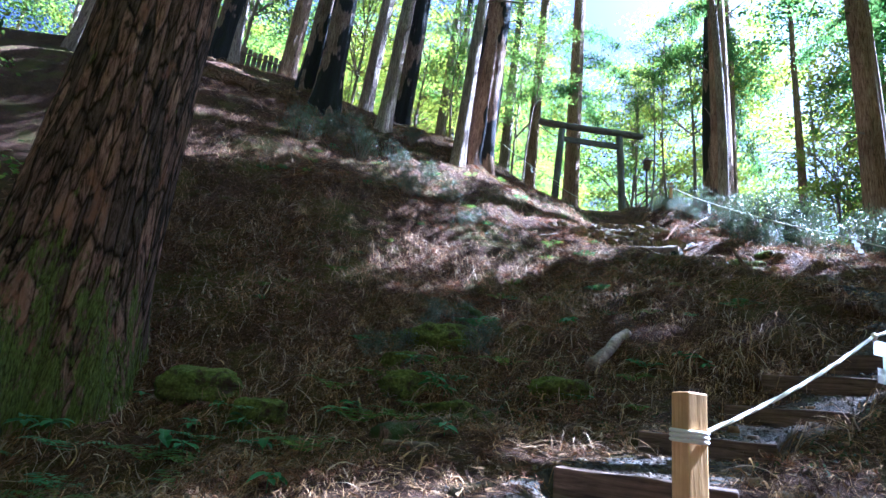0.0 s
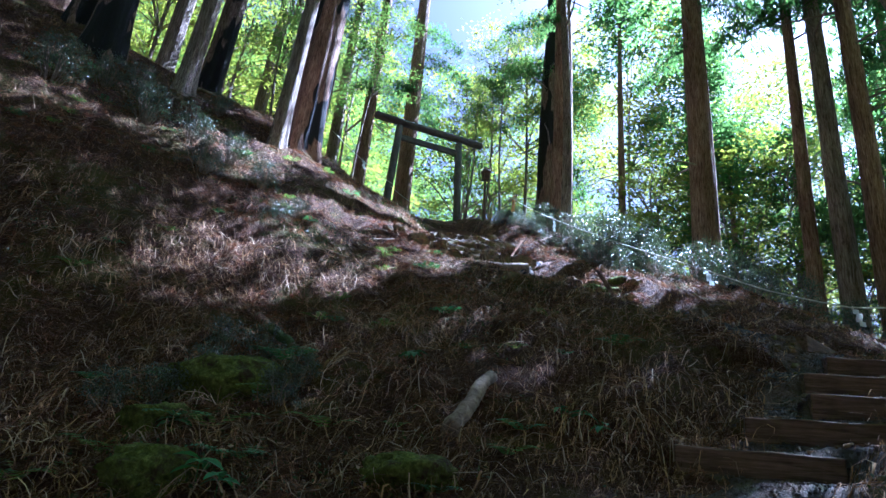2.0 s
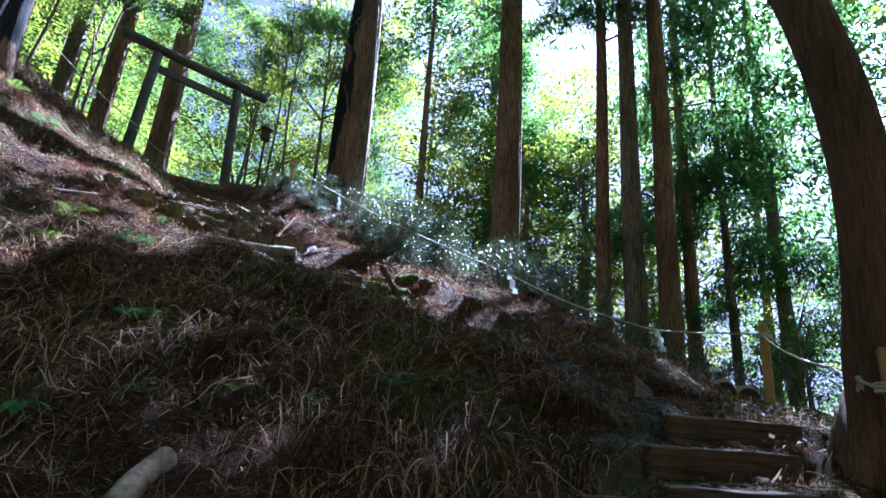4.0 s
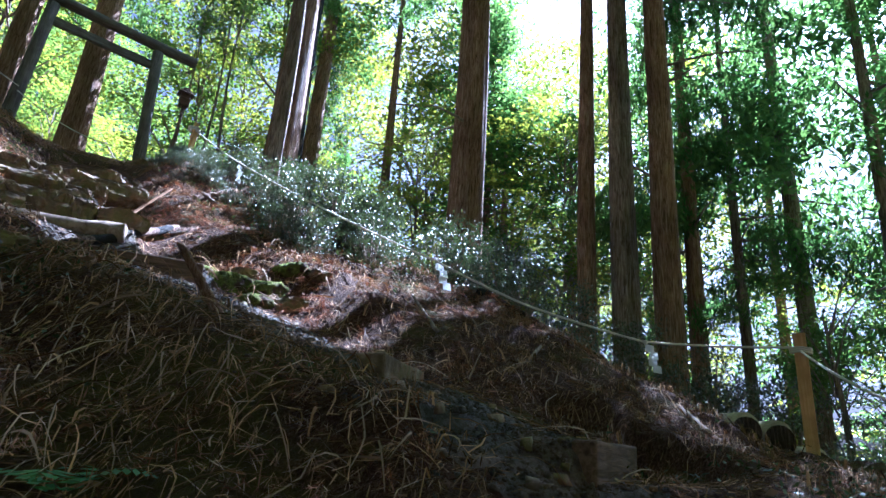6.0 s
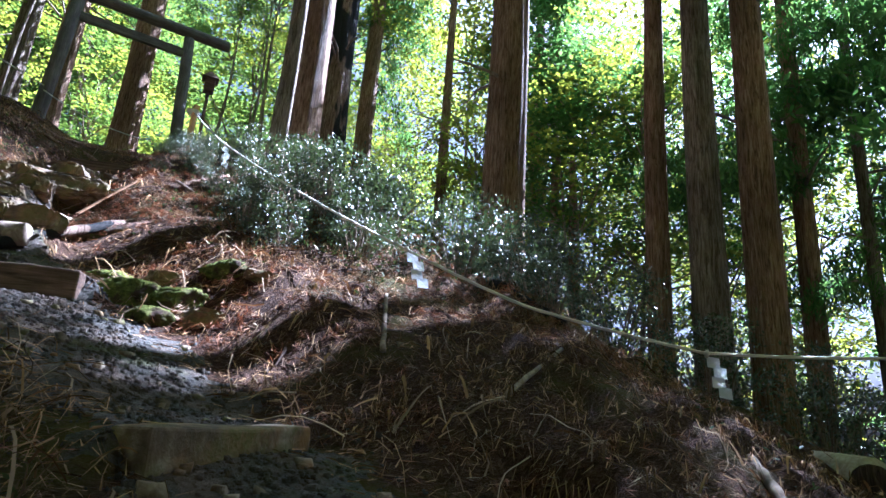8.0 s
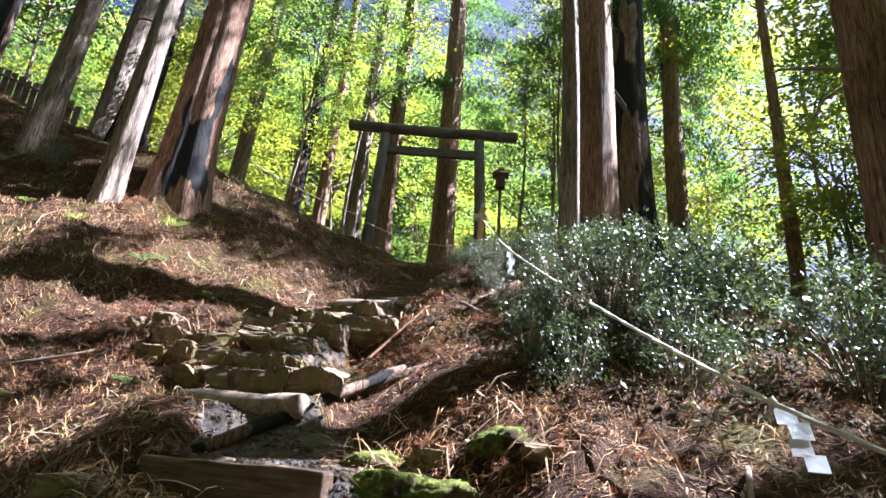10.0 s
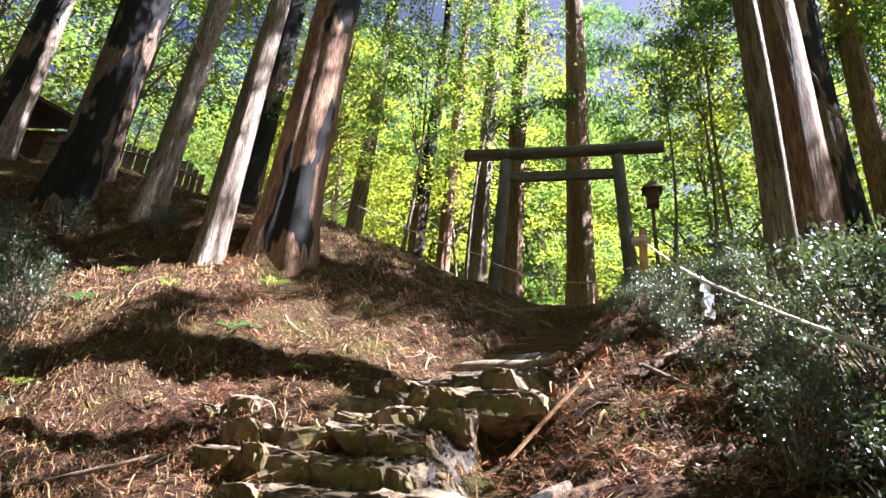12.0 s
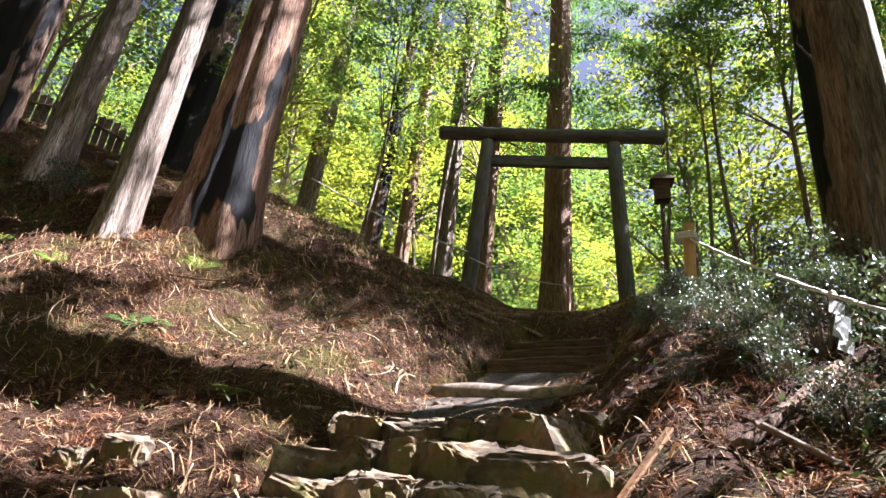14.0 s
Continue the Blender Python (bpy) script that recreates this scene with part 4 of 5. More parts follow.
timber_post(1.33, 2.83, 1.90, "fresh yellow square timber post tied with white rope", 0, 0.115, 1.70)
timber_post(5.56, 5.385, 3.88, "short timber post tied with rope in front of the cedar", 0, 0.115, 3.66)
timber_post(10.22, 8.0, 5.12, "yellow timber post holding the rope by the trail", 0, 0.115, 4.95)
timber_post(5.78, 15.0, 8.55, "slim timber post beside the upper steps", 2, 0.07, 8.42)


def rope_run(points, sag, label, seed=0):
    """A hanging three-strand rope through the given points."""
    p = [Vector(q) for q in points]
    line = []
    for a, b in zip(p[:-1], p[1:]):
        n = max(8, int((b - a).length / 0.12))
        for i in range(n):
            s = i / n
            line.append(a.lerp(b, s) - Vector((0, 0, 4 * sag * (b - a).length * s * (1 - s))))
    line.append(p[-1])
    t = thing("rope", tuple(p[0]), label, "rope", "boundary ropes")
    loc = [q - p[0] for q in line]
    for k in range(3):
        strand = []
        for i, q in enumerate(loc):
            d = (loc[min(i + 1, len(loc) - 1)] - loc[max(i - 1, 0)]).normalized()
            u = d.cross(Vector((0, 0, 1))).normalized()
            w = u.cross(d)
            a = i * 1.15 + k * 2.094
            strand.append(q + 0.006 * (math.cos(a) * u + math.sin(a) * w))
        tube("strand", strand, [0.0068] * len(strand), M_ROPE, t, 5)
    return t


S1, S2, S3 = (6.15, 13.51, 7.44), (7.24, 10.155, 5.58), (9.0, 8.95, 4.93)
rope_run([(5.80, 15.0, 8.42), S1, S2, (7.87, 9.5, 5.16), S3, (10.2, 8.0, 4.98)], 0.012, "thin white twisted rope hung along the bank")
rope_run([(1.36, 2.85, 1.70), (2.93, 3.80, 2.47), (5.5, 5.36, 3.66)], 0.022, "white twisted rope rising from post to post beside the steps")
rope_run([(5.6, 5.42, 3.66), (6.44, 5.83, 3.84), (7.1, 6.2, 4.02), (10.2, 8.0, 4.95)], 0.018, "white twisted rope tied between the posts past the cedar")
rope_run([(3.3, 18.6, 9.8), (1.2, 17.2, 10.35)], 0.03, "white rope behind the gate")
rope_run([(3.3, 18.7, 9.75), (5.2, 20.2, 9.85)], 0.06, "white rope behind the gate")


def streamer(at, length=0.30, rz=0.0, tilt=0.0, label="folded white paper zigzag streamer hanging from the rope"):
    t = thing("paper_streamer", at, label, "streamer", "paper streamers", rz)
    bm = bmesh.new()
    n, w, h = 4, length * 0.30, length / 3.4
    x = 0.0
    for k in range(n):
        z = -0.02 - k * h * 0.85
        a = [bm.verts.new((x + dx, 0.012 * (k % 2) + 0.006 * j, z + dz)) for j, (dx, dz) in enumerate(((0, 0), (w, -0.25 * h), (w, -1.15 * h), (0, -0.9 * h)))]
        bm.faces.new(a)
        x += w * (0.45 if k % 2 == 0 else -0.25)
    r = bmesh.ops.solidify(bm, geom=bm.faces[:], thickness=0.002)
    bmesh.ops.rotate(bm, verts=bm.verts[:], cent=(0, 0, 0), matrix=Matrix.Rotation(radians(tilt), 3, "Y"))
    part("paper", bm, M_PAPER, t)
    tube("knot", [(0, 0, 0.02), (0.01, 0, 0), (0.0, 0, -0.03)], [0.014, 0.02, 0.012], M_ROPE, t, 6)
    return t


streamer(S1, 0.24, 10, 8)
streamer(S2, 0.27, -20, -12)
streamer(S3, 0.27, -40, -5)
streamer((2.93, 3.80, 2.47), 0.36, -40, 4)
streamer((6.44, 5.83, 3.84), 0.36, -25, -8)
streamer((6.40, 5.81, 3.83), 0.30, -60, 14)
streamer((2.2, 17.8, 10.0), 0.24, 0, 0)


# ---- cut logs by the rope post ----
for _k, (dx, dy, dz, r) in enumerate([(0.0, 0.0, 0.10, 0.15), (0.38, -0.14, 0.12, 0.16), (0.80, -0.30, 0.06, 0.14), (1.15, -0.42, 0.03, 0.14)]):
    x, y = 9.86 + dx, 8.45 + dy
    t = thing("cut_log", (x, y, gz(x, y) + dz), "short log, bark coloured pale as sunlit, dark sawn end, in a row", "log", "row of cut logs", -35)
    # sunlit log top put into the pale bark colour; dark end sits lower
    tube("bark", [(0, s, 0) for s in (-0.02, 0.4, 0.9)], [r, r * 1.02, r], M_LOG_LIT, t, 16)
    tube("sawn_end", [(0, -0.06, -0.035), (0, 0.3, -0.035)], [r * 0.93, r * 0.96], M_DARKWOOD, t, 16)


# ---- shrubs and low plants ----
_shrub_meshes = []
for _v in range(4):
    _rng = np.random.default_rng(200 + _v)
    _c = []
    for _i in range(60):
        a, h = _rng.uniform(0, 6.28), _rng.uniform(0.05, 1.0)
        r = 0.62 * math.sqrt(_rng.uniform(0, 1)) * (1.1 - 0.5 * h)
        _c.append((r * math.cos(a), r * math.sin(a), 0.95 * h))
    _l = scatter_leaves(_c, (0.075, 0.075, 0.05), 44, 0.05, 0.85, 0.1, _rng, 0.45)
    _t = leaf_mesh("foliage", _l, M_LEAF_DARK)
    _lm = _t.data
    bpy.data.objects.remove(_t)
    _tv, _tf = [], []
    for _e in _c[::2]:
        _b = Vector((_e[0] * 0.15, _e[1] * 0.15, -0.15))
        v, f = tube_data([_b, _b.lerp(Vector(_e), 0.55) + Vector((0, 0, 0.1)), Vector(_e)], [0.011, 0.008, 0.003], 4, False)
        _tf += [tuple(i + len(_tv) for i in q) for q in f]
        _tv += v
    _t = mesh_ob("stems", _tv, _tf, M_DEAD)
    _shrub_meshes.append((_lm, _t.data))
    bpy.data.objects.remove(_t)


def shrub(x, y, s, seed, label="dark glossy evergreen shrub on the bank", tall=1.0):
    t = thing("shrub", (x, y, gz(x, y) - 0.05), label, "shrub", "evergreen shrubs of the bank")
    lm, sm = _shrub_meshes[seed % 4]
    for name, me in (("foliage", lm), ("stemwork", sm)):
        o = new(name, me)
        o.parent = t
        o.scale = (s, s, s * tall)
        o.rotation_euler = (0, 0, seed * 1.7)
    return t


SHRUBS = [
    (7.1, 13.0, 1.0), (7.7, 12.2, 0.95), (8.3, 13.4, 1.1), (8.6, 11.7, 1.0), (9.3, 11.2, 1.1), (10.2, 11.0, 1.1), (9.6, 12.2, 1.2), (10.9, 10.4, 1.1), (8.0, 12.8, 0.9),
    (6.75, 12.3, 0.75), (7.35, 11.6, 0.7), (7.4, 12.9, 1.0), (9.0, 10.6, 0.75), (6.7, 13.6, 0.8), (7.3, 14.3, 0.8), (6.6, 15.2, 0.7), (7.4, 15.6, 0.9), (11.5, 9.6, 1.1), (12.3, 9.0, 1.2), (8.4, 14.6, 1.0),
    (-0.9, 13.7, 0.7), (-1.8, 14.2, 0.8), (-0.2, 13.1, 0.6), (0.5, 12.6, 0.45), (-2.8, 14.6, 0.9), (-1.3, 13.0, 0.7), (-3.8, 15.0, 0.8), (0.2, 12.2, 0.45),
    (-4.4, 14.0, 1.0), (0.3, 8.9, 0.5), (-0.2, 8.6, 0.5), (0.7, 8.4, 0.4), (-0.5, 8.3, 0.45), (0.5, 8.05, 0.4), (-0.9, 8.2, 0.4), (-0.1, 9.2, 0.45), (-1.6, 15.9, 0.6), (-3.4, 15.7, 0.7), (6.35, 14.2, 0.5), (6.5, 12.9, 0.6), (6.35, 12.2, 0.6), (6.6, 11.6, 0.55), (6.2, 15.8, 0.5), (5.95, 14.2, 0.35), (12.8, 10.3, 1.3), (13.4, 8.2, 1.3), (5.75, 14.7, 0.32), (6.05, 15.2, 0.36), (6.5, 14.6, 0.4), (5.6, 15.5, 0.3), (6.7, 14.9, 0.42), (5.5, 13.9, 0.24), (5.62, 14.5, 0.3), (5.75, 15.3, 0.36), (5.45, 15.05, 0.28), (5.95, 13.85, 0.34), (5.7, 14.9, 0.36), (6.0, 14.5, 0.42), (6.15, 13.5, 0.36), (5.85, 16.0, 0.4),
]
for _k, (x, y, s) in enumerate(SHRUBS):
    shrub(x, y, s, _k)


def fern(x, y, s, seed, bright=False, mat=None, label=""):
    """A rosette of arched fronds, each with two rows of leaflets."""
    rng = random.Random(300 + seed)
    t = thing("fern", (x, y, gz(x, y) - 0.01), label or "small green fern growing out of the litter" if not bright else "young plant with broad green leaves in the litter", "fern", "low plants of the slope", rng.uniform(0, 360))
    n = rng.randint(4, 7)
    for k in range(n):
        a = 6.28 * k / n + rng.uniform(-0.3, 0.3)
        ln = s * rng.uniform(0.7, 1.1)
        v, f = [], []
        steps = 9
        for i in range(1, steps + 1):
            q = i / steps
            c = Vector((math.cos(a) * ln * q, math.sin(a) * ln * q, ln * (1.05 * q - 0.75 * q * q)))
            d = Vector((math.cos(a), math.sin(a), 0.75 - 1.2 * q)).normalized()
            sd = Vector((-math.sin(a), math.cos(a), 0))
            w = ln * (0.34 if not bright else 0.42) * math.sin(math.pi * min(0.98, q * 0.85 + 0.1))
            for sgn in (-1, 1):
                b = len(v)
                e = c + sd * sgn * w + d * w * 0.4 - Vector((0, 0, 0.12 * w))
                m1, m2 = c.lerp(e, 0.5) + d * ln * 0.055, c.lerp(e, 0.5) - d * ln * 0.045
                v += [tuple(c), tuple(m1), tuple(e), tuple(m2)]
                f.append((b, b + 1, b + 2, b + 3))
        mesh_ob("frond", v, f, mat or (M_SEEDLING if bright else M_LEAF_MID), t)
    return t


for _k, (x, y) in enumerate([(-7.55, 14.5), (-7.1, 14.85), (-6.75, 15.05), (-6.4, 15.1)]):
    fern(x, y, 0.5, 900 + _k, False, M_LITTER_PALE, "dry bleached fern tuft on the ridge")
_rng = np.random.default_rng(11)
_fern_spots = [(-3.2, 5.6), (-2.7, 6.0), (-2.2, 5.9), (-1.6, 6.2), (-1.2, 6.0), (-0.7, 6.3), (-2.4, 6.6), (-0.1, 6.6), (-1.0, 5.2), (-3.6, 6.2), (-2.0, 5.3), (2.3, 6.9), (2.6, 7.3), (3.1, 8.6), (1.7, 9.4), (2.6, 9.8), (3.9, 9.3), (1.2, 10.4), (4.2, 8.2), (0.9, 7.6), (0.0, 7.7), (-0.3, 7.9), (0.4, 8.3), (-0.7, 7.6), (0.2, 7.3), (-1.2, 7.3), (-0.5, 8.7), (0.55, 8.8), (-3.9, 5.4), (-2.9, 5.0), (-1.9, 6.8), (-0.2, 5.9)]
for _k, (x, y) in enumerate(_fern_spots):
    fern(x, y, (0.34 if x < 1 else 0.2) + 0.12 * float(_rng.uniform()), _k, _k % 3 == 0)
for _k in range(60):
    x, y = float(_rng.uniform(-5, 4.5)), float(_rng.uniform(6, 16.5))
    if trail_distance(np.array([x]), np.array([y]))[0][0] > 0.8:
        fern(x, y, 0.13 + 0.14 * float(_rng.uniform()), 100 + _k, _k % 2 == 0)


def leaf_blade(fold=0.25):
    """One pointed oval leaf along x, a metre long, folded along its midrib."""
    bm = bmesh.new()
    mid = [bm.verts.new((s, 0, 0.22 * s - 0.38 * s * s)) for s in (0.0, 0.2, 0.45, 0.7, 0.9, 1.0)]
    for sgn in (-1, 1):
        edge = [bm.verts.new((s, sgn * w, 0.22 * s - 0.38 * s * s + fold * w)) for s, w in ((0.2, 0.17), (0.45, 0.25), (0.7, 0.19), (0.9, 0.07))]
        for q in ((mid[0], mid[1], edge[0]), (mid[1], mid[2], edge[1], edge[0]), (mid[2], mid[3], edge[2], edge[1]), (mid[3], mid[4], edge[3], edge[2]), (mid[4], mid[5], edge[3])):
            bm.faces.new(q if sgn > 0 else q[::-1])
    me = bpy.data.meshes.new("leaf")
    bm.to_mesh(me)
    bm.free()
    me.materials.append(M_SEEDLING)
    return me


_blade = leaf_blade()


def seedling(x, y, s, seed):
    """A short stem carrying a loose whorl of broad leaves."""
    rng = random.Random(1300 + seed)
    t = thing("seedling", (x, y, gz(x, y)), "young plant with broad fresh green leaves in the litter", "seedling", "seedlings at the foot of the slope", rng.uniform(0, 360))
    h = s * rng.uniform(0.5, 0.9)
    tube("stem", [(0, 0, -0.03), (0.02 * s, 0, h * 0.5), (0, 0, h)], [0.005, 0.004, 0.003], M_SEEDLING, t, 5)
    for k in range(rng.randint(5, 8)):
        o = new("leaf", _blade)
        o.parent, o.location = t, (0, 0, h * rng.uniform(0.65, 1.0))
        o.rotation_euler = (rng.uniform(-0.3, 0.3), rng.uniform(-0.25, 0.35), 2.4 * k + rng.uniform(-0.4, 0.4))
        k2 = s * rng.uniform(0.55, 0.95)
        o.scale = (k2, k2, k2)
    return t


for _k, (x, y, s) in enumerate([(-3.61, 7.5, 0.17), (-2.48, 7.1, 0.17), (-2.6, 6.72, 0.22), (-1.95, 6.5, 0.26), (-2.66, 6.2, 0.28), (-2.4, 6.15, 0.24), (-1.53, 5.9, 0.22), (-0.99, 6.6, 0.25), (-0.85, 6.75, 0.2), (0.01, 6.9, 0.22), (0.15, 6.8, 0.2), (0.19, 5.1, 0.16), (-0.89, 3.9, 0.17), (-4.23, 6.4, 0.28), (-3.93, 6.4, 0.28), (3.18, 7.25, 0.2), (3.27, 7.05, 0.2), (3.05, 7.4, 0.16), (1.89, 8.6, 0.2), (0.3, 8.2, 0.2), (-0.3, 7.7, 0.22)]):
    seedling(x, y, s, _k)


# ---- fallen wood ----
def fallen(a, b, r, mat, label, seed=0, lift=0.5, category="log"):
    rng = np.random.default_rng(seed)
    a, b = Vector((*a, gz(*a) + r * lift)), Vector((*b, gz(*b) + r * lift))
    t = thing("fallen_log", tuple(a), label, category)
    n = 10
    p = [(a.lerp(b, i / n) - a) + Vector(rng.normal(0, r * 0.12, 3).tolist()) for i in range(n + 1)]
    tube("wood", p, [r * (1 - 0.25 * i / n) * float(rng.uniform(0.9, 1.1)) for i in range(n + 1)], mat, t, 12)
    return t


fallen((1.92, 7.27), (2.55, 8.0), 0.085, M_DEAD, "short bleached broken log lying on the slope", 1)
fallen((-0.35, 5.1), (0.72, 6.4), 0.10, M_BARK_MOSS, "mossy rotting log half sunk in litter", 2, 0.2)
fallen((-0.3, 5.0), (0.15, 4.8), 0.03, M_DEAD, "pale broken branch in the litter", 3)
fallen((0.2, 9.7), (0.9, 8.5), 0.06, M_BARK_MOSS, "mossy fallen branch on the bank", 4)
fallen((-2.8, 17.6), (0.0, 17.9), 0.11, M_DEAD, "weathered log lying between the cedars", 5)
fallen((8.5, 10.9), (9.1, 9.9), 0.06, M_BARK_DARK, "old fallen branch under the shrubs", 6)
fallen((8.4, 8.05), (8.75, 8.5), 0.035, M_DEAD, "pale split stick lying on the landing", 7)
fallen((4.2, 11.2), (5.3, 12.4), 0.05, M_BARK_DARK, "dark exposed root across the trail edge", 8, 0.2)
fallen((4.9, 12.2), (6.1, 12.5), 0.07, M_BARK_MOSS, "mossy root beside the stones", 9, 0.2)
fallen((6.35, 12.7), (6.75, 13.3), 0.04, M_BARK_MOSS, "mossy stick leaning on the bank", 10)
for _k, (a, b) in enumerate([((3.4, 10.5), (3.95, 11.1)), ((1.0, 11.5), (1.8, 11.2)), ((2.6, 12.8), (1.7, 12.3)), ((6.9, 9.6), (7.3, 10.6)), ((7.4, 9.0), (8.2, 9.5)), ((2.2, 13.9), (3.2, 14.3))]):
    fallen(a, b, 0.018, M_DEAD, "thin bleached branch lying on the needles", 20 + _k, 1.0, "branch")


for _k, (a, b) in enumerate([((3.5, 18.0), (4.5, 17.7)), ((4.1, 18.5), (5.4, 18.3)), ((3.7, 17.6), (4.3, 18.3)), ((5.0, 17.9), (5.5, 18.6)), ((3.2, 17.2), (4.0, 17.5)), ((5.3, 14.6), (5.9, 15.3)), ((5.6, 13.3), (6.3, 13.9))]):
    fallen(a, b, 0.035, M_BARK_RED, "bare brown root crossing the litter of the slope", 40 + _k, 0.4, "root")


def plank(a, b, z0, z1):
    a, b = Vector((*a, z0)), Vector((*b, z1))
    t = thing("wood_strip", tuple(a), "long split orange-brown strip of wood by the stones", "wood strip")
    bm = bmesh.new()
    m = (b - a).to_track_quat("X", "Z").to_matrix().to_4x4()
    box(bm, ((b - a).length, 0.045, 0.015), m @ Matrix.Translation(((b - a).length / 2, 0, 0)), 0.004)
    part("strip", bm, M_STRIP, t)


plank((4.86, 12.95), (5.34, 13.40), gz(4.86, 12.95) + 0.06, gz(5.34, 13.40) + 0.06)


def stub(at, top, r, label):
    z = gz(*at)
    t = thing("broken_stake", (*at, z), label, "stake")
    bm = bmesh.new()
    bmesh.ops.create_cone(bm, cap_ends=True, segments=10, radius1=r, radius2=r * 0.85, depth=1)
    for v in bm.verts:
        v.co = Vector((v.co.x + (-0.30 * (v.co.z + 0.5)), v.co.y + 0.05 * (v.co.z + 0.5), (v.co.z + 0.4) * (top - z)))
        if v.co.z > 0.3 * (top - z):
            v.co.z += 0.06 * noise.noise(v.co * 30)
    part("stake_wood", bm, M_BARK_RED if r > 0.04 else M_DEAD, t)


stub((5.0, 9.35), 4.95, 0.045, "split weathered stake leaning beside the step")
stub((6.0, 13.25), gz(6.0, 13.25) + 0.16, 0.03, "short pale stub standing in the bank")


# ---- hut and fence on the hill ----
def fence():
    x0, y0 = -10.2, 19.2
    t = thing("wooden_fence", (x0, y0, gz(x0, y0)), "weathered plank fence on the hill behind the cedars", "fence", rz=12)
    for k in range(26):
        bm = bmesh.new()
        h = 1.15 + 0.12 * noise.noise((k * 1.7, 0, 0))
        box(bm, (0.17, 0.025, h), Matrix.Translation((k * 0.2, 0.02 * (k % 2), h / 2 + gz(x0 + 0.195 * k, y0 + 0.04 * k) - gz(x0, y0))), 0.004)
        part("plank", bm, M_DEAD, t)
    for z in (0.35, 0.9):
        tube("rail", [(0.2 * k, -0.05, z + gz(x0 + 0.195 * k, y0 + 0.04 * k) - gz(x0, y0)) for k in range(0, 26, 5)], [0.035] * 6, M_DEAD, t, 6)


def hut():
    x0, y0 = -11.6, 18.9
    t = thing("open_hut", (x0, y0, gz(x0, y0)), "small old wooden hut with open front up the hill", "hut", rz=15)
    for px in (-1.2, 0, 1.2):
        tube("post", [(px, -0.8, -0.3), (px, -0.8, 2.0)], [0.08, 0.08], M_DARKWOOD, t, 8)
    for nm, size, at in (("wall", (2.6, 0.08, 2.0), (0, 0.8, 1.0)), ("rail", (2.6, 0.06, 0.12), (0, -0.8, 0.8)), ("floor_deck", (2.6, 1.7, 0.1), (0, 0, 0.3))):
        bm = bmesh.new()
        box(bm, size, Matrix.Translation(at), 0.01)
        part(nm, bm, M_BOARD, t)
    bm = bmesh.new()
    box(bm, (3.3, 2.6, 0.14), Matrix.Translation((0, 0, 2.15)) @ Matrix.Rotation(radians(14), 4, "X"), 0.02)
    part("roof", bm, M_DARKWOOD, t)


fence()
hut()


# ---- litter: fallen cedar twigs, sticks and gravel ----
def strips(name, n, lo, hi, wide, seed, mat, label, lift=0.03, bend=0.5, patch=0.0, box_xy=(-8.5, 9.8, 2.5, 19.0), keep=0.55, shy=0.45, seg=3):
    """Many thin curved strips lying on the ground, joined."""
    rng = np.random.default_rng(seed)
    x = rng.uniform(box_xy[0], box_xy[1], n * 2)
    y = rng.uniform(box_xy[2], box_xy[3], n * 2)
    d, _ = trail_distance(x, y)
    lump = -shy * np.clip((x - 5.4) / 0.8, 0, 1) * (y < 15) + np.sin(x * 1.3 + 2 * np.sin(y * 0.9)) * np.sin(y * 1.7 + 1.5 * np.sin(x * 1.1)) + rng.normal(0, 0.5, n * 2)
    flow = 1.6 * np.sin(x * 0.8 + 1.1 * np.sin(y * 0.7)) * np.cos(y * 0.9)
    ok = ((d > keep + rng.normal(0, 0.12, n * 2)) | (y > 17.2)) & (lump > patch)
    x, y, flow = x[ok][:n], y[ok][:n], flow[ok][:n]
    n = len(x)
    ln = rng.uniform(lo, hi, n) * rng.uniform(0.6, 1.2, n)
    yaw = 0.35 * flow + rng.normal(0, 0.75, n) + np.pi * rng.integers(0, 2, n)
    curl = rng.normal(0, bend, n) * rng.uniform(0.2, 1.6, n)
    pts = []
    px, py = x.copy(), y.copy()
    for i in range(seg + 1):
        pts.append((px.copy(), py.copy(), yaw.copy()))
        px, py, yaw = px + np.cos(yaw) * ln / seg, py + np.sin(yaw) * ln / seg, yaw + curl
    base = rng.uniform(0.004, lift, n)
    arch = rng.uniform(0, lift * 1.6, n)
    tilt = rng.normal(0, 0.6, n)
    rows = []
    for i, (ax, ay, aw) in enumerate(pts):
        w = wide * (1 - 0.6 * i / seg) * rng.uniform(0.7, 1.2, n)
        z = ground_z(ax, ay) + base + arch * math.sin(math.pi * i / seg)
        nx, ny = -np.sin(aw) * w, np.cos(aw) * w
        rows.append((np.stack([ax - nx, ay - ny, z - w * np.sin(tilt)], -1), np.stack([ax + nx, ay + ny, z + w * np.sin(tilt)], -1)))
    v = np.stack([q for r in rows for q in r], 1)
    f = []
    idx = np.arange(n)[:, None] * (2 * (seg + 1))
    for i in range(seg):
        f.append(np.concatenate([idx + 2 * i, idx + 2 * i + 1, idx + 2 * i + 3, idx + 2 * i + 2], 1))
    ob = mesh_ob(name, v.reshape(-1, 3), np.stack(f, 1).reshape(-1, 4), mat)
    return tagged(ob, label, "litter", kind="stuff")


strips("cedar_litter", 80000, 0.03, 0.13, 0.0026, 21, M_LITTER, "reddish brown fallen cedar twigs covering the slope", 0.04, 0.5, -0.5, keep=0.5, seg=2)
strips("fine_needles", 120000, 0.03, 0.10, 0.0036, 22, M_LITTER, "short brown needles scattered over the slope", 0.025, 0.2, -1.2, keep=0.35, shy=0.0, seg=1)


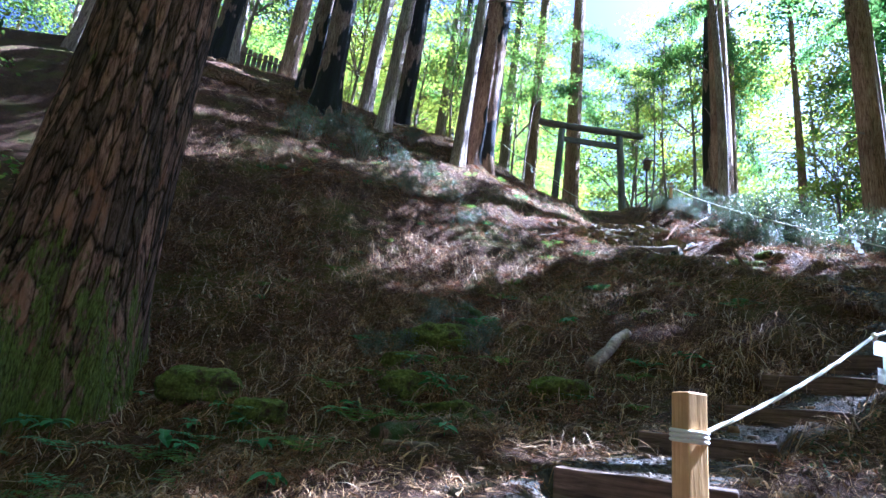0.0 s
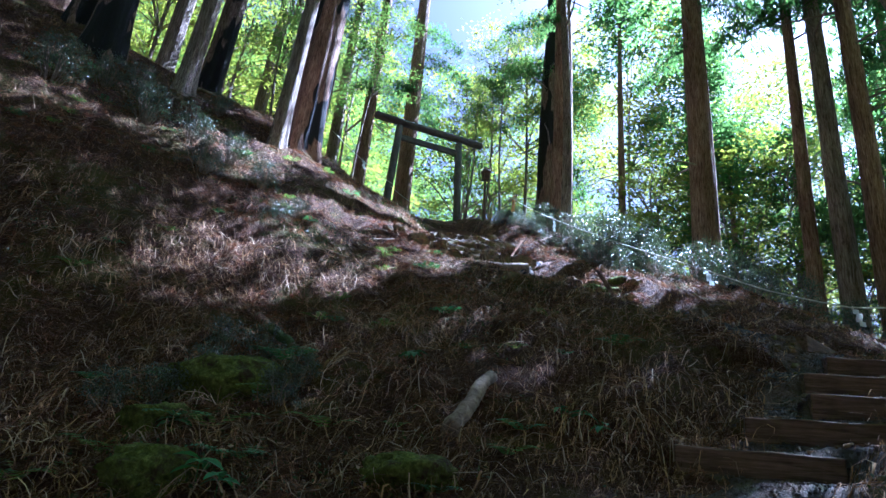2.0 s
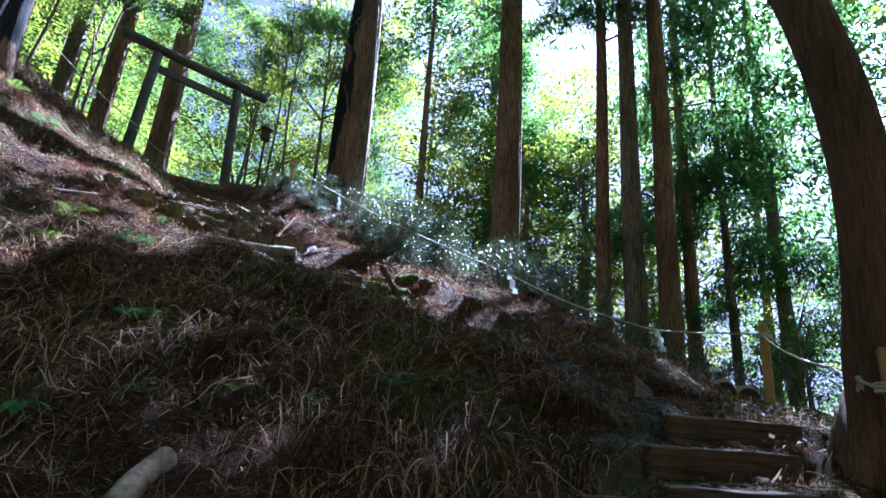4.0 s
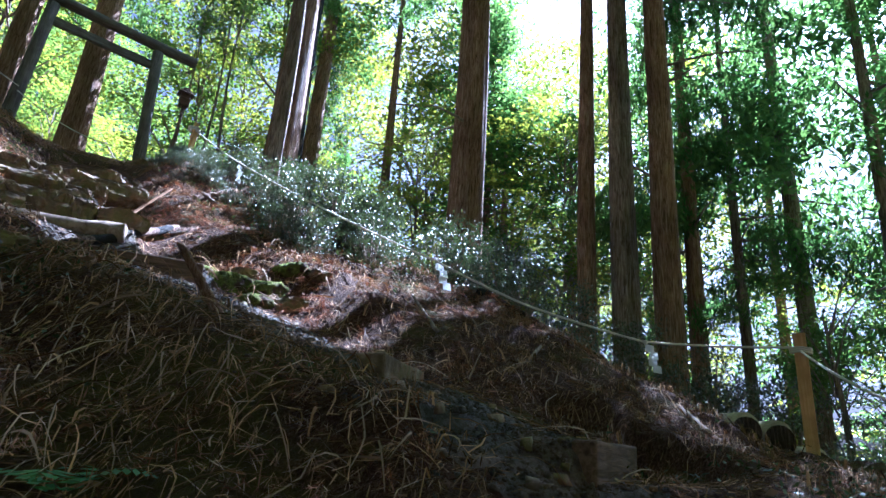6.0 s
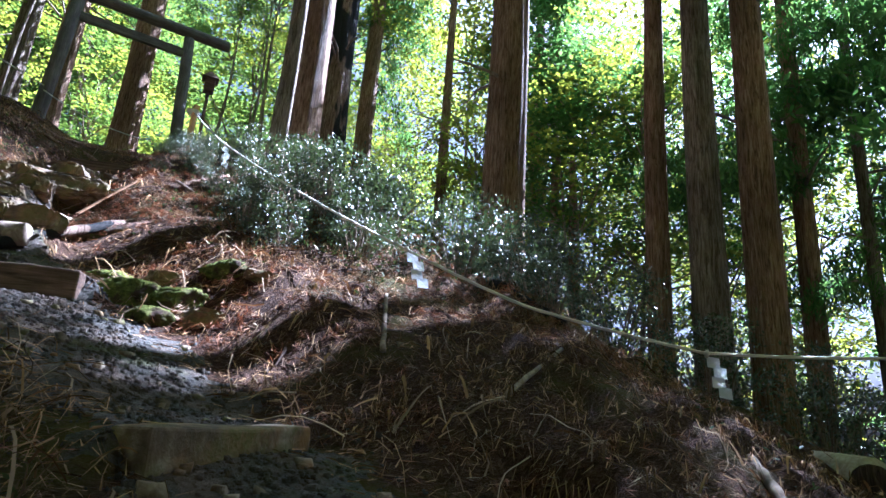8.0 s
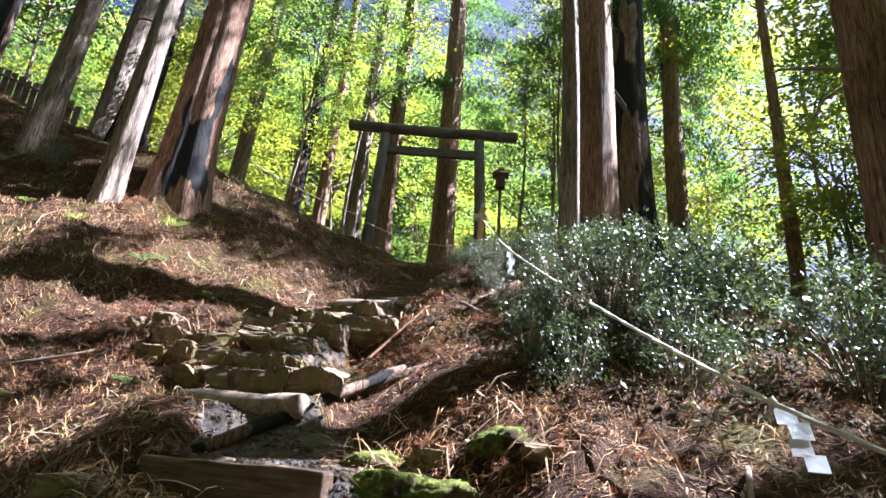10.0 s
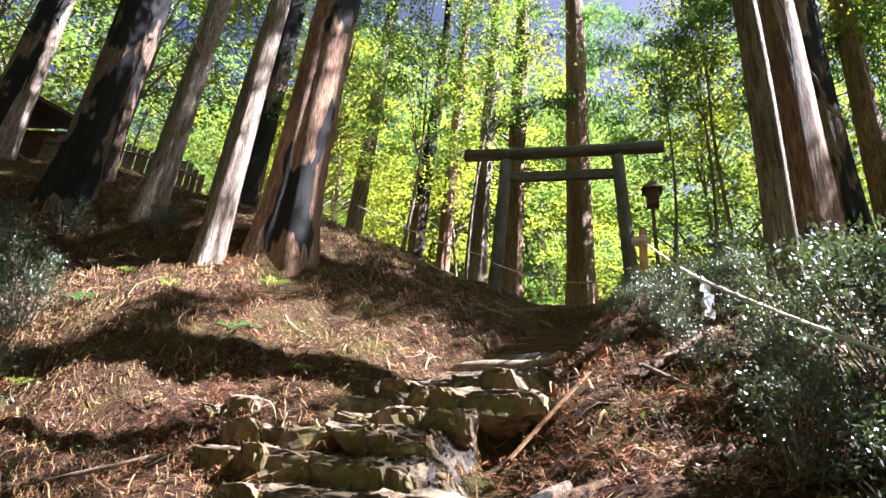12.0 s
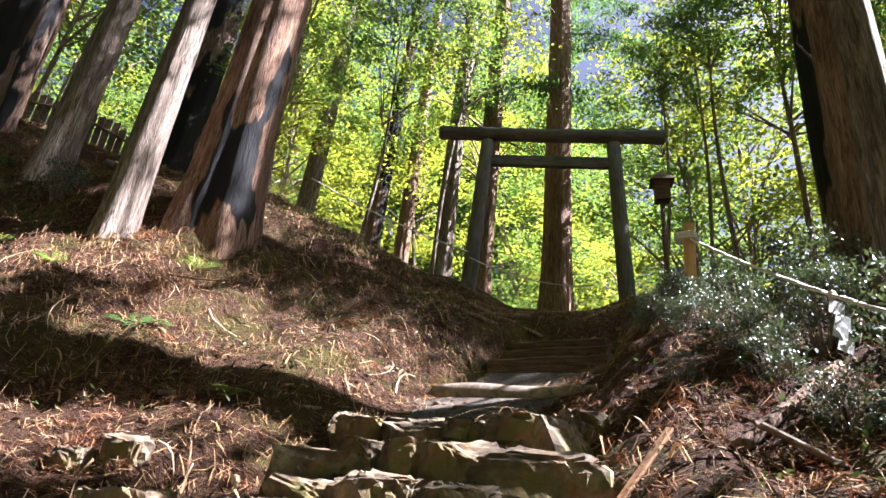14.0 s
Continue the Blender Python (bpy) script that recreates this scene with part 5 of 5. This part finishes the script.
def fronds(name, n, seed, mat, label):
    """Dropped cedar sprays: short needles along bent twigs, joined."""
    rng = np.random.default_rng(seed)
    x, y = rng.uniform(-5.5, 9.0, n * 2), rng.uniform(4.0, 17.5, n * 2)
    d, _ = trail_distance(x, y)
    ok = (np.sin(x * 1.1 + 2 * np.sin(y * 0.8)) * np.sin(y * 1.4 + x) + rng.normal(0, 0.4, n * 2) > 0.2) & (d > 0.6)
    x, y = x[ok][:n], y[ok][:n]
    a, ln, bend = rng.uniform(0, 6.28, len(x)), rng.uniform(0.12, 0.34, len(x)), rng.normal(0, 1.2, len(x))
    c = []
    for s in np.linspace(0, 1, 8):
        px, py = x + np.cos(a + bend * s) * ln * s, y + np.sin(a + bend * s) * ln * s
        c.append(np.stack([px, py, ground_z(px, py) + 0.02 + 0.05 * np.sin(3 * s) * rng.uniform(0.2, 1, len(x))], -1))
    ob = leaf_mesh(name, scatter_leaves(np.concatenate(c), (0.012, 0.012, 0.008), 4, 0.075, 0.45, 0.0, rng, 0.07), mat)
    return tagged(ob, label, "litter", kind="stuff")


fronds("dropped_fronds", 5000, 27, M_RUST, "rust-coloured dropped cedar fronds on the slope")
fronds("old_fronds", 2200, 28, M_LITTER_PALE, "faded brown cedar fronds on the slope")
strips("bleached_sticks", 2000, 0.18, 0.6, 0.0062, 23, M_LITTER_PALE, "pale dry twigs scattered over the slope", 0.05, 0.32, -0.3, seg=5)
strips("curled_twigs", 7000, 0.14, 0.48, 0.0036, 24, M_LITTER, "tangled curled brown twigs heaped on the slope", 0.08, 0.5, -0.2, box_xy=(-6.0, 6.5, 4.5, 11.5), seg=5)
strips("dead_twigs", 2600, 0.16, 0.5, 0.0056, 26, M_LITTER_PALE, "pale bent dead twigs lying thick on the lower slope", 0.08, 0.4, -0.3, box_xy=(-6.0, 6.5, 4.5, 11.5), seg=5)
strips("bark_shreds", 5000, 0.06, 0.18, 0.009, 25, M_LITTER, "torn shreds of brown bark in the litter", 0.05, 0.35, -0.4, seg=3)


def chips(name, n, lo, hi, seed, mat, label, band):
    """Small angular stones on the trail, joined."""
    rng = np.random.default_rng(seed)
    k = rng.integers(8, len(_tl) - 34, n)
    x, y = _tl[k, 0] + rng.normal(0, band, n), _tl[k, 1] + rng.normal(0, band, n)
    z = ground_z(x, y)
    s = rng.uniform(lo, hi, n) * rng.uniform(0.5, 1.3, n)
    cube = np.array([(-1, -1, -1), (1, -1, -1), (1, 1, -1), (-1, 1, -1), (-.7, -.7, 1), (.7, -.7, 1), (.7, .7, 1), (-.7, .7, 1)], float)
    v = cube[None] * (s[:, None, None] * rng.uniform(0.5, 1.2, (n, 1, 3))) + rng.normal(0, 0.22, (n, 8, 3)) * s[:, None, None]
    a = rng.uniform(0, 6.28, n)
    c, q = np.cos(a)[:, None], np.sin(a)[:, None]
    v = np.stack([v[..., 0] * c - v[..., 1] * q, v[..., 0] * q + v[..., 1] * c, v[..., 2] * 0.7], -1) + np.stack([x, y, z + s * 0.05], -1)[:, None]
    f = np.array([(0, 3, 2, 1), (4, 5, 6, 7), (0, 1, 5, 4), (1, 2, 6, 5), (2, 3, 7, 6), (3, 0, 4, 7)])
    ob = mesh_ob(name, v.reshape(-1, 3), (np.arange(n)[:, None, None] * 8 + f[None]).reshape(-1, 4), mat)
    return tagged(ob, label, "gravel", kind="stuff")


chips("trail_gravel", 15000, 0.005, 0.017, 31, M_GRAVEL, "grey crushed stones on the trail", 0.34)
chips("trail_stones", 420, 0.02, 0.045, 32, M_STONE, "loose stones along the trail", 0.5)


# fallen leaves and low green sprouts
def sprouts(name, n, size, seed, mat, label, lift, aspect=0.5, category="plants"):
    rng = np.random.default_rng(seed)
    x, y = rng.uniform(-6, 9.5, n), rng.uniform(4, 19, n)
    patch = np.sin(x * 0.9 + 1.3) * np.sin(y * 1.1 + np.sin(x)) + rng.normal(0, 0.35, n)
    d, _ = trail_distance(x, y)
    ok = (patch > 0.35) & (d > 0.7)
    x, y = x[ok], y[ok]
    c = np.stack([x, y, ground_z(x, y) + lift], -1)
    ob = leaf_mesh(name, scatter_leaves(c, (0.09, 0.09, 0.03), 7, size, 0.6, 0.0, rng, aspect), mat)
    return tagged(ob, label, category, kind="stuff")


sprouts("low_sprouts", 11000, 0.042, 41, M_SPROUT, "small green sprouts and moss tufts in the litter", 0.05)
sprouts("fallen_leaves", 900, 0.07, 42, M_LITTER_PALE, "dry fallen leaves lying in the litter", 0.02, 0.55, "leaves")
